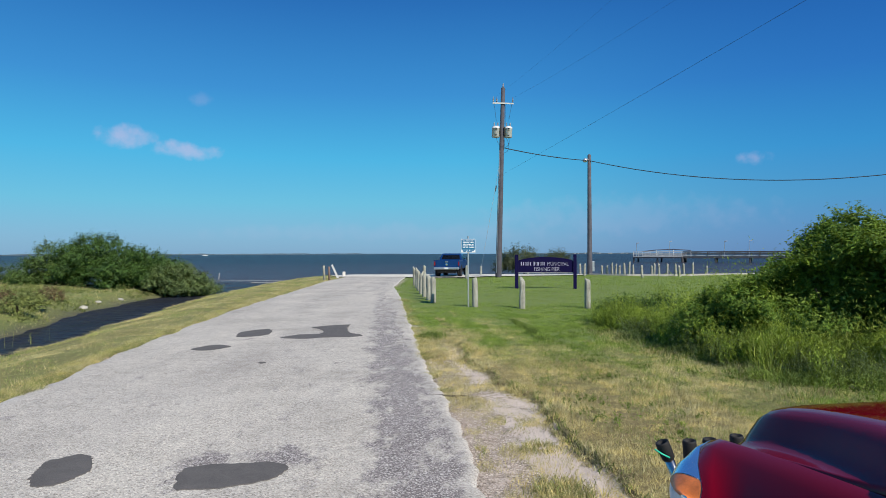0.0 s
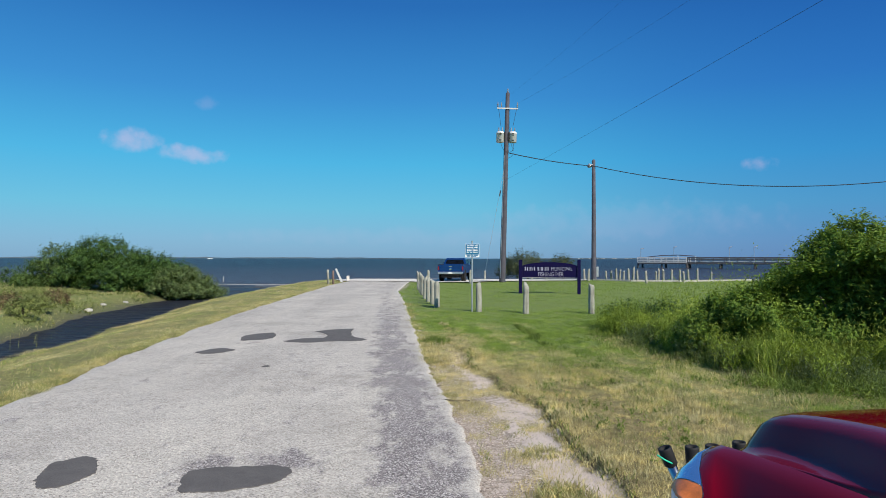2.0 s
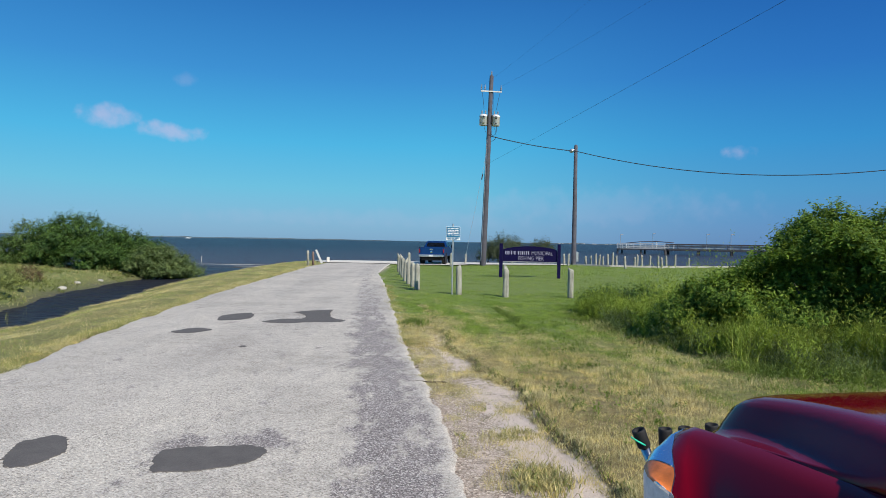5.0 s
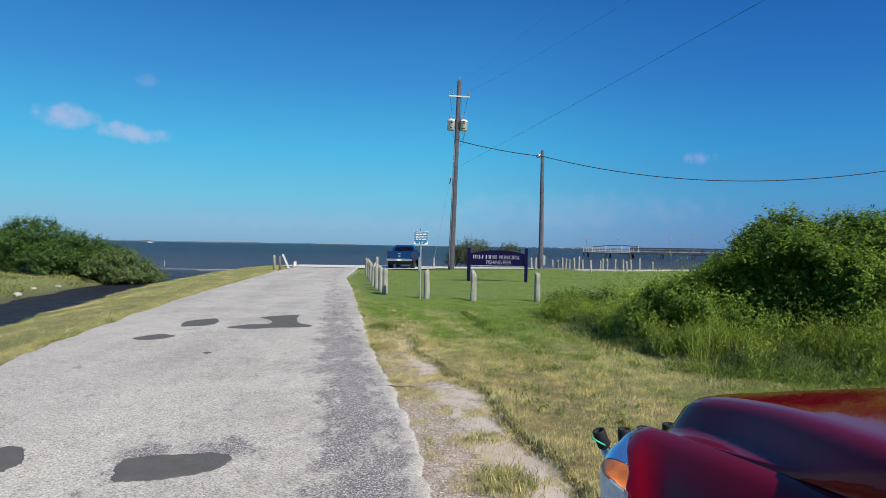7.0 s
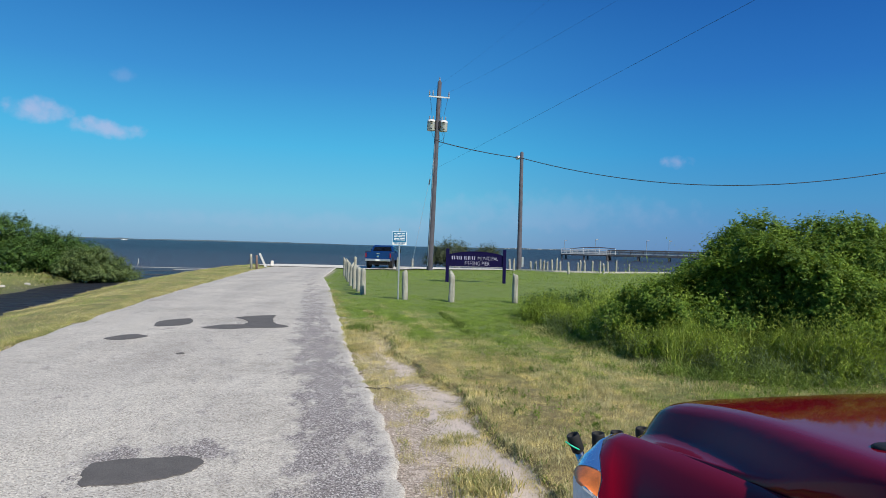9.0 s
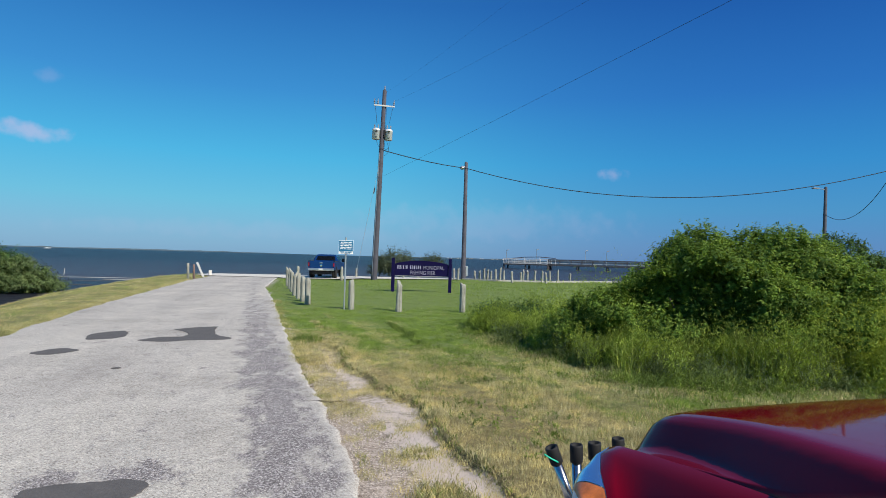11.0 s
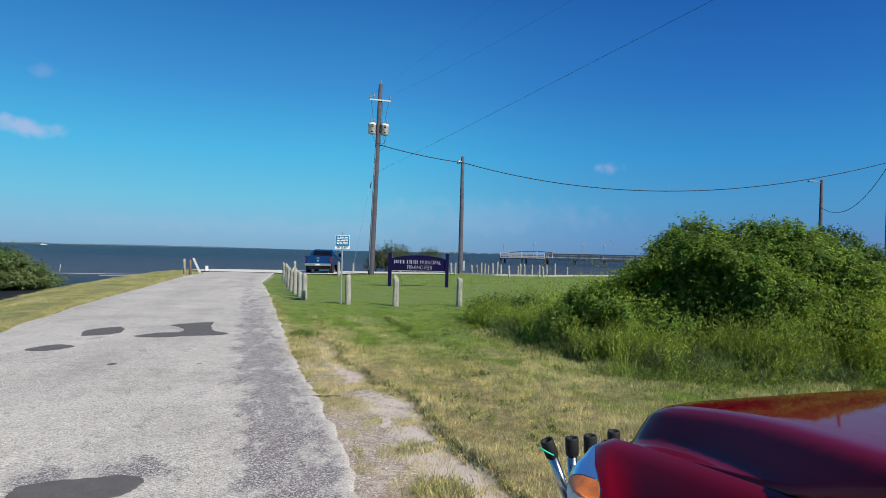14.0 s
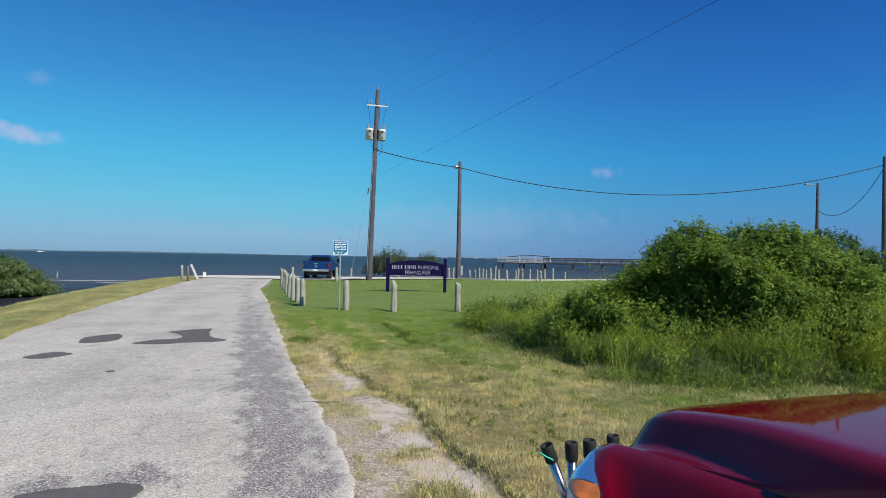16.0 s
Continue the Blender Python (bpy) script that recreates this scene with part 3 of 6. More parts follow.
def covers(x, y):
    gap, side = canal_gap(x, y)
    right, turf = along(ROAD_RIGHT, y), turf_line(y)
    bare = smooth(x, turf + 0.05, turf - 0.06) * np.maximum(smooth(y, 7.6, 6.2), 0.55 * smooth(y, 16, 9))
    # band along the lip where the turf's shade is painted dark
    lip_shade = smooth(np.abs(x - turf + 0.05), 0.12, 0.02) * smooth(y, 15, 11) * (0.5 + 0.5 * (ripple(x, y, 2.2) > -0.1))
    bare = np.maximum(bare * (1 - 0.6 * lip_shade), 0.66 * track(x, y))
    bare = np.where(x < along(ROAD_LEFT, y) + 0.2, 0, bare)
    bare = np.maximum(bare, (0.95 * patchy(x, y, 0.5, 62) - 0.1) * smooth(np.abs(x - along(ROAD_LEFT, y) + 0.05), 0.26, 0.05))
    bare = np.maximum(bare, 0.55 * smooth(np.abs(x - right - 0.05), 0.20, 0.03))
    rut = np.abs(x - (1.80 - 0.03 * (y - 11))) + np.where((y > 11.0) & (y < 14.9), 0, 9)
    dry = 0.90 * smooth(y, 13.5, 5.5) * (1 - 0.50 * smooth(x, 2.4, 4.4)) + 0.05
    dry = dry + 0.35 * smooth(x, turf + 0.5, turf) * smooth(y, 16, 9)
    dry = dry + 0.40 * smooth(x, turf + 0.3, turf + 0.0) * smooth(y, 15, 11) - 0.10 * smooth(x, turf + 0.7, turf + 1.6)
    dry = np.where(side * 1 < 4.2, 0.48, dry)
    dry = np.where(x < along(ROAD_LEFT, y), np.where(side < 0, 0.30, 0.56) - 0.2 * smooth(gap, 1.2, 0.2), dry)
    mud = np.where(side < 0, 0.85 * smooth(gap, 1.1, 0.25), smooth(gap, 0.5, 0.0))
    # mud tint also draws the dark rut line and the lip's painted shade
    mud = np.maximum(mud, np.maximum(0.8 * smooth(rut, 0.10, 0.02), 0.38 * lip_shade))
    return bare, dry, np.clip(mud, 0, 1)


def make_ground():
    xs = np.concatenate([[-4500, -1500, -500, -200, -90, -55], np.arange(-40, -12, 0.6), np.arange(-12, -5.4, 0.2), np.arange(-5.4, -0.8, 0.5), np.arange(-0.8, 1.7, 0.035), np.arange(1.7, 5, 0.1), np.arange(5, 24, 0.5), [26, 30, 36, 45, 60, 90, 200, 500, 1500, 4500]])
    ys = np.concatenate([[-4500, -1500, -400, -120, -50, -25], np.arange(-14, 3, 0.7), np.arange(3, 10, 0.06), np.arange(10, 15, 0.12), np.arange(15, 34, 0.3), np.arange(34, 54, 0.5), [58, 70, 120, 400, 1500, 4800]])
    X, Y = np.meshgrid(xs, ys)
    Z = land(X, Y)
    v = np.stack([X.ravel(), Y.ravel(), Z.ravel()], 1)
    w = len(xs)
    i = np.arange(len(v)).reshape(len(ys), w)
    q = np.stack([i[:-1, :-1], i[:-1, 1:], i[1:, 1:], i[1:, :-1]], -1).reshape(-1, 4)
    ob = fast_mesh("ground", v, q, M_GROUND)
    me = ob.data
    att = me.color_attributes.new("cover", "FLOAT_COLOR", "POINT")
    bare, dry, mud = covers(X.ravel(), Y.ravel())
    att.data.foreach_set("color", np.stack([bare, dry, mud, np.ones_like(dry)], 1).astype(np.float32).ravel())
    stony = me.attributes.new("stony", "FLOAT", "POINT")
    off = X.ravel() - along(ROAD_RIGHT, Y.ravel())
    stony.data.foreach_set("value", np.maximum(smooth(off, 0.56, 0.32), 0.45 * smooth(Y.ravel(), 5.4, 6.6)).astype(np.float32))
    me.shade_smooth()
    return tagged(ob, "level coastal ground of mown turf, straw and sandy soil", "ground", kind="structure")


make_ground()


def make_water():
    n = [-4800, -600, -150, -60, -30, -15, 0, 15, 40, 100, 400, 1500, 4800]
    X, Y = np.meshgrid(n, n)
    v = np.stack([X.ravel(), Y.ravel(), np.full(X.size, WATER_Z)], 1)
    i = np.arange(len(v)).reshape(len(n), len(n))
    q = np.stack([i[:-1, :-1], i[:-1, 1:], i[1:, 1:], i[1:, :-1]], -1).reshape(-1, 4)
    return tagged(fast_mesh("water", v, q, M_WATER), "dark blue-grey bay water, lightly rippled", "water", kind="structure")


make_water()


def make_road():
    ys = np.concatenate([np.arange(-30, 2, 1.0), np.arange(2, 10, 0.05), np.arange(10, 16, 0.12), np.arange(16, 44.6, 0.4)])
    cross = np.concatenate([[0, 0.012, 0.05], np.linspace(0.1, 0.75, 14), np.linspace(0.78, 0.95, 10), [0.965, 0.975, 0.985, 0.992, 1.0]])
    verts, strip, edge_dust = [], [], []
    for y in ys:
        a, b = float(along(ROAD_LEFT, y)), float(along(ROAD_RIGHT, y))
        a += 0.10 * noise.noise((3.1, y * 0.9, 0)) + 0.05 * noise.noise((7.7, y * 3.1, 0))
        b += 0.06 * noise.noise((9.1, y * 0.9, 0)) + 0.05 * noise.noise((1.7, y * 2.9, 0)) + 0.03 * noise.noise((4.7, y * 6.5, 0)) + 0.014 * noise.noise((8.2, y * 15.0, 0))
        for c in cross:
            x = a + (b - a) * c
            drop = 0.05 if c in (0, 1.0) else (0.010 if c in (0.012, 0.992) else 0)
            verts.append((x, y, 0.004 - drop))
            from_edge = b - x
            edge_dust.append(max(0.0, 1 - from_edge / 0.22, 1 - (x - a) / 0.4))
            mid, half = 0.50 + 0.010 * max(0, y - 6), 0.43
            strip.append(max(0.0, 1 - (abs(from_edge - mid) / half) ** 3) * (1.0 - 0.6 * min(1, max(0, (y - 9) / 14))) + 0.95 * math.exp(-((x + 1.52) / 0.58) ** 4 - ((y - 4.78) / 0.34) ** 2))
    w = len(cross)
    i = np.arange(len(verts)).reshape(len(ys), w)
    q = np.stack([i[:-1, :-1], i[:-1, 1:], i[1:, 1:], i[1:, :-1]], -1).reshape(-1, 4)
    ob = fast_mesh("road", verts, q, M_ROAD)
    att = ob.data.attributes.new("strip", "FLOAT", "POINT")
    att.data.foreach_set("value", np.array(strip, np.float32))
    dust = ob.data.attributes.new("dust", "FLOAT", "POINT")
    dust.data.foreach_set("value", np.array(edge_dust, np.float32))
    ob.data.shade_smooth()
    return tagged(ob, "pale worn chip-seal lane with a darker bare strip", "road", kind="structure")


ROAD = make_road()


def road_z(x, y):
    return 0.004


def asphalt_patch(outline, seed):
    """A feathered lump of repair asphalt lying on the lane."""
    bm = bmesh.new()
    pts = []
    for _ in range(2):       # round off the corners
        soft = []
        for n in range(len(outline)):
            p, q = Vector(outline[n]), Vector(outline[(n + 1) % len(outline)])
            soft += [tuple(p.lerp(q, 0.15)), tuple(p.lerp(q, 0.85))]
        outline = soft
    k = len(outline)
    rag = min(1.0, 2.0 * (max(p[0] for p in outline) - min(p[0] for p in outline)))
    for n in range(k):
        p, q = Vector(outline[n]), Vector(outline[(n + 1) % k])
        steps = max(2, int((q - p).length / 0.025))
        for s in range(steps):
            v = p.lerp(q, s / steps)
            j = Vector((noise.noise((v.x * 7, v.y * 7, seed)), noise.noise((v.x * 7, v.y * 7, seed + 5)))) * 0.03
            j += Vector((noise.noise((v.x * 40, v.y * 40, seed)), noise.noise((v.x * 40, v.y * 40, seed + 5)))) * 0.022
            pts.append(v + j * rag)
    c = sum(pts, Vector((0, 0))) / len(pts)
    rings = []
    for f, up in ((1.0, 0.001), (0.985, 0.006)):
        rings.append([bm.verts.new((*(c + (p - c) * f), road_z(*(c + (p - c) * f)) + up)) for p in pts])
    for a, b in zip(rings, rings[1:]):
        for n in range(len(pts)):
            bm.faces.new((a[n], a[(n + 1) % len(pts)], b[(n + 1) % len(pts)], b[n]))
    bm.faces.new(rings[-1])
    return part("asphalt_patch", bm, M_PATCH, ROAD, "dark grey asphalt repair patch")


asphalt_patch([(-2.86, 4.27), (-2.96, 4.43), (-3.04, 4.61), (-3.07, 4.79), (-2.99, 4.84), (-2.91, 4.96), (-2.80, 4.92), (-2.66, 4.69), (-2.62, 4.53), (-2.64, 4.40), (-2.70, 4.26), (-2.76, 4.23)], 1)
asphalt_patch([(-1.82, 4.16), (-1.90, 4.35), (-1.94, 4.54), (-1.89, 4.62), (-1.71, 4.70), (-1.50, 4.72), (-1.33, 4.74), (-1.21, 4.71), (-1.15, 4.60), (-1.18, 4.48), (-1.22, 4.37), (-1.34, 4.28), (-1.53, 4.22), (-1.73, 4.18)], 2)
asphalt_patch([(-4.28, 10.34), (-4.17, 10.72), (-3.97, 10.91), (-3.64, 10.70), (-3.78, 10.38), (-4.01, 10.21)], 3)
asphalt_patch([(-4.01, 11.88), (-4.16, 12.49), (-4.08, 12.85), (-3.71, 13.23), (-3.53, 12.74), (-3.48, 12.20), (-3.68, 11.95)], 4)
asphalt_patch([(-3.17, 11.77), (-2.87, 12.26), (-2.48, 12.25), (-2.43, 12.69), (-2.67, 13.19), (-2.89, 13.40), (-2.64, 13.70), (-2.10, 14.01), (-2.09, 13.36), (-1.91, 12.49), (-1.56, 12.13), (-1.69, 11.88), (-2.23, 11.82), (-2.66, 11.60)], 5)
asphalt_patch([(-2.74, 9.05), (-2.69, 9.15), (-2.61, 9.10), (-2.64, 9.00)], 6)

bm = bmesh.new()
vs = [bm.verts.new((x, y, 0.03 + 0.03 * (0.5 + 0.5 * math.sin(x * 0.9)))) for x, y in ((-7.2, 42.6), (-2.6, 42.0), (-1.5, 40.8), (1.7, 40.6), (2.8, 42.2), (7, 43.6), (10.5, 44.6), (10.4, 46.4), (5, 46.9), (-1, 47.2), (-7.0, 46.8), (-8.2, 45))]
bm.faces.new(vs)
bmesh.ops.triangulate(bm, faces=bm.faces[:])
tagged(part("parking_pavement", bm, M_LOT), "pale crushed-shell turnaround at the end of the lane", "pavement", kind="structure")

# low concrete edging along the shore
edging = empty("shore_kerb", label="low pale concrete kerb along the shore", category="kerb", kind="structure")
pts = [(10.8, 45.6), (13.0, 43.7), (16.2, 43.2), (19.6, 44.6), (24, 46.0)]
for a, b in zip(pts, pts[1:]):
    bm = bmesh.new()
    d = Vector((b[0] - a[0], b[1] - a[1], 0))
    m = Matrix.Translation((a[0], a[1], 0.07)) @ Matrix.Rotation(math.atan2(d.y, d.x), 4, "Z")
    box(bm, (0.01, -0.08, -0.12), (d.length - 0.01, 0.08, 0.03), 0.015, m)
    part("kerb_block", bm, M_KERB, edging)

# sand and mud bars off the left shore
def sand_bar(x0, x1, y0, wide, mat, label):
    bm = bmesh.new()
    for k in range(40):
        x = x0 + (x1 - x0) * k / 39
        w = wide * math.sin(math.pi * k / 39) * (0.7 + 0.6 * noise.noise((x * 1.3, y0, 2))) + 0.03
        for s, z in ((-1, WATER_Z - 0.1), (0, WATER_Z + 0.03), (1, WATER_Z - 0.1)):
            bm.verts.new((x, y0 + 0.5 * noise.noise((x * 0.4, y0 - 46.2, 0)) + s * w, z))
    bm.verts.ensure_lookup_table()
    for k in range(39):
        for s in range(2):
            bm.faces.new([bm.verts[i] for i in (k * 3 + s, k * 3 + 3 + s, k * 3 + 4 + s, k * 3 + 1 + s)])
    tagged(part("sand_bar", bm, mat, smooth=True), label, "ground", kind="structure")


sand_bar(-19, -5, 46.2, 0.30, M_KERB, "thin pale sand bar just above the water")
sand_bar(-15.5, -12.4, 41.5, 0.9, M_MUD, "dark wet mud flat at the ditch mouth")
sand_bar(-14.2, -12.0, 36.8, 0.5, M_MUD, "dark wet mud flat at the ditch mouth")
sand_bar(-13.6, -11.4, 43.6, 0.18, M_KERB, "thin pale sand bar just above the water")

# far shore
def far_shore(a0, a1, dist, high, seed):
    bm = bmesh.new()
    n = 60
    rows = []
    for k in range(n + 1):
        az = radians(a0 + (a1 - a0) * k / n)
        env = min(1, 6 * min(k / n, 1 - k / n))
        h = max(0.2, high * env * (0.6 + 0.5 * noise.noise((k * 0.31, seed, 0)) + 0.3 * noise.noise((k * 1.3, seed, 3))))
        p = Vector((math.sin(az) * dist, math.cos(az) * dist, 0))
        rows.append([bm.verts.new((p.x, p.y, WATER_Z - 1)), bm.verts.new((p.x, p.y, WATER_Z + h)), bm.verts.new((p.x * 1.02, p.y * 1.02, WATER_Z - 1))])
    for a, b in zip(rows, rows[1:]):
        bm.faces.new((a[0], b[0], b[1], a[1]))
        bm.faces.new((a[1], b[1], b[2], a[2]))
    tagged(part("backdrop_shore", bm, M_HAZYLAND), "low wooded shore across the bay, haze put into its colour", "far shore", kind="structure")


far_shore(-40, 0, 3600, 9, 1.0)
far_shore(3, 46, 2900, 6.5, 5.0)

# ---- plants ----


def blades(name, x, y, high, wide, mat, lean=0.35, bent=False):
    n = len(x)
    x, y = np.asarray(x), np.asarray(y)
    h = high * RNG.uniform(0.55, 1.25, n) * (0.35 + 1.25 * patchy(x, y, 0.5, 5))
    w = wide * RNG.uniform(0.7, 1.3, n)
    az = RNG.uniform(0, 2 * np.pi, n)
    ln = h * lean * RNG.uniform(0.2, 1.6, n)
    la = RNG.uniform(0, 2 * np.pi, n)
    z = land(x, y) - 0.01
    base = np.stack([x, y, z], 1)
    sx = np.stack([np.cos(az) * w / 2, np.sin(az) * w / 2, 0 * w], 1)
    tip = base + np.stack([np.cos(la) * ln, np.sin(la) * ln, h], 1)
    if not bent:
        v = np.stack([base - sx, base + sx, tip], 1).reshape(-1, 3)
        f = np.arange(3 * n).reshape(-1, 3)
        return fast_mesh(name, v, f, mat)
    mid = base + np.stack([np.cos(la) * ln * 0.3, np.sin(la) * ln * 0.3, h * 0.6], 1)
    v = np.stack([base - sx, base + sx, mid + sx * 0.75, mid - sx * 0.75, tip], 1).reshape(-1, 3)
    k = np.arange(n)[:, None] * 5
    f = np.concatenate([k + [0, 1, 2], k + [0, 2, 3], k + [3, 2, 4]], 0)
    return fast_mesh(name, v, f, mat)


def field(n, x0, x1, y0, y1, keep):
    x, y = RNG.uniform(x0, x1, n), RNG.uniform(y0, y1, n)
    k = keep(x, y)
    k = RNG.uniform(0, 1, n) < k
    return x[k], y[k]


def rows(x, y, wide=0.26, seed=71):
    """Streaks along the lane left by mower and wheels, from 0 to 1."""
    return patchy(x - along(TURF_EDGE, y) + 0.10 * patchy(x, y, 0.8, 72), np.asarray(y) * wide / 2.2, wide, seed)


def clumpy(x, y, low=0.03):
    return np.clip(0.06 + 0.45 * patchy(x, y, 0.45) + 0.5 * rows(x, y) + 1.3 * (patchy(x, y, 0.10, 2) - 0.42), low, 1)


def right_turf(x, y):
    return (1 - 0.72 * track(x, y)) * ((x > turf_line(y)) * clumpy(x, y) + (x <= turf_line(y)) * (x > along(ROAD_RIGHT, y) - 0.02 + 0.1 * (patchy(x, y, 0.25, 15) - 0.5)) * np.where(y > 6.9 + 2.4 * (patchy(x, y, 0.35, 12) - 0.5), 0.30 + 0.6 * patchy(x, y, 0.3, 13), 0.75 * smooth(patchy(x, y, 0.30, 14) + 0.18 * smooth(y, 5.2, 6.4), 0.50, 0.72)))


def dryness(x, y):
    return covers(x, y)[1]


def split(x, y, extra=0.0):
    extra = extra(y) if callable(extra) else extra
    d = np.clip(dryness(x, y) + extra + 0.5 * (patchy(x, y, 0.8, 3) - 0.5) + 0.75 * (rows(x, y, 0.33, 73) - 0.5) + 0.4 * (patchy(x, y, 0.22, 4) - 0.5), 0, 1)
    dry = RNG.uniform(0, 1, len(x)) < d
    return (x[dry], y[dry]), (x[~dry], y[~dry])


def grass(name, label, xy, high, wide, extra=0.0, bent=False, fresh=None):
    dry, green = split(*xy, extra)
    for kind, (px, py), mat, hh in (("dry", dry, M_DRYBLADE, high), ("green", green, fresh or M_GREENBLADE, high * 0.85)):
        if len(px):
            tagged(blades(f"{kind}_{name}", px, py, hh, wide, mat, 0.6, bent), f"{'straw-coloured' if kind == 'dry' else 'green'} {label}", "grass", kind="stuff")


grass("verge_grass", "grass blades on the verge", field(760000, -0.7, 6.0, 3.2, 13.6, right_turf), 0.052, 0.0043)
grass("sward", "mown grass before the posts", field(440000, -1.4, 7.0, 13.2, 21, lambda x, y: (x > along(ROAD_RIGHT, y) - 0.03 + 0.16 * (patchy(x, y, 0.3, 15) - 0.5)) * (0.35 + 0.65 * patchy(x, y, 0.5, 33)) * smooth(y, 21.5, 12)), 0.045, 0.0062, lambda y: 0.05 - 0.26 * smooth(y, 13, 19))
grass("meadow_grass", "short mown grass by the posts", field(120000, -2.4, 12, 13, 30, lambda x, y: (x > along(ROAD_RIGHT, y) - 0.03 + 0.16 * (patchy(x, y, 0.3, 15) - 0.5)) * (0.35 + 0.65 * patchy(x, y, 0.5, 33))), 0.050, 0.008, lambda y: -0.02 - 0.26 * smooth(y, 13, 19))
grass("shore_grass", "short grass towards the shore", field(42000, -2.4, 26, 30, 46.5, lambda x, y: (x > along(TURF_EDGE, y)) * (land(x, y) > -0.1) * ((y < 40.3) | (x > 7) | ((y < 42.3) & (x > 2.6)))), 0.08, 0.020, -0.4)
grass("roadside_grass", "roadside grass on the ditch bank", field(300000, -12.5, -4.4, 4, 46, lambda x, y: (x < along(ROAD_LEFT, y) + 0.06 + 0.22 * (patchy(x, y, 0.45, 63) - 0.5) + 0.12 * (patchy(x, y, 0.15, 64) - 0.5)) * (canal_gap(x, y)[0] > 0.1) * (canal_gap(x, y)[1] > 0)), 0.046, 0.0050, 0.12)
grass("marsh_grass", "rank marsh grass past the ditch", field(110000, -34, -9, 9, 36, lambda x, y: (canal_gap(x, y)[0] > 0.2) * (canal_gap(x, y)[1] < 0) * (land(x, y) > -0.38) * np.clip(1.5 * patchy(x, y, 1.6, 31) - 0.1, 0, 1)), 0.09, 0.009, 0.42, fresh=M_OLIVEBLADE)

LEAF = np.array([(0, 0, 0), (-0.5, 0.45, 0.10), (0, 1, -0.05), (0.5, 0.45, 0.10)])


def sprigs(centres, axes, length, leaves, size, slim=0.42, along_twig=0.5):
    """Leaves set round many short twigs. Returns vertices and triangles."""
    n = len(centres)
    t = RNG.uniform(0.05, 1.0, (n, leaves))
    wander = RNG.normal(0, 0.06, (n, leaves, 3)) * length[:, None, None]
    base = centres[:, None] + axes[:, None] * (t * length[:, None])[..., None] + wander
    face = axes[:, None] * 0.85 + RNG.normal(0, 0.42, (n, leaves, 3))
    face[..., 2] += 0.30
    if along_twig > 0.7:          # stalks hold their leaves upright
        face = RNG.normal(0, 1, (n, leaves, 3)) * np.array([1, 1, 0.35])
        face[..., 2] = np.abs(face[..., 2]) + 0.35
    face /= np.linalg.norm(face, axis=-1, keepdims=True)
    out = RNG.normal(0, 1, (n, leaves, 3)) * (1 if along_twig < 0.7 else 0.4) + axes[:, None] * along_twig
    out -= face * (out * face).sum(-1, keepdims=True)
    out /= np.linalg.norm(out, axis=-1, keepdims=True)
    side, up = np.cross(out, face), face
    s = (size * RNG.uniform(0.6, 1.35, (n, leaves)) * (1.15 - 0.45 * t))[..., None]
    B, O, S, U = (a.reshape(-1, 3) for a in (base, out * s, side * s * slim, up * s))
    v = np.stack([B + S * p[0] * 1 + O * p[1] + U * p[2] for p in LEAF], 1).reshape(-1, 3)
    k = np.arange(len(B))[:, None] * 4
    # low values near the twig's foot paint the crown's inner shade
    age_shade = np.clip(0.45 * RNG.uniform(0, 1, (n, 1)) + 0.55 * t, 0, 1)
    return v, np.concatenate([k + [0, 1, 2], k + [0, 2, 3]], 0), np.repeat(age_shade.ravel(), 4)


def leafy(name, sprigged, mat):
    v, f, age_shade = sprigged
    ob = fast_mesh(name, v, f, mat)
    ob.data.attributes.new("age_shade", "FLOAT", "POINT").data.foreach_set("value", age_shade.astype(np.float32))
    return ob


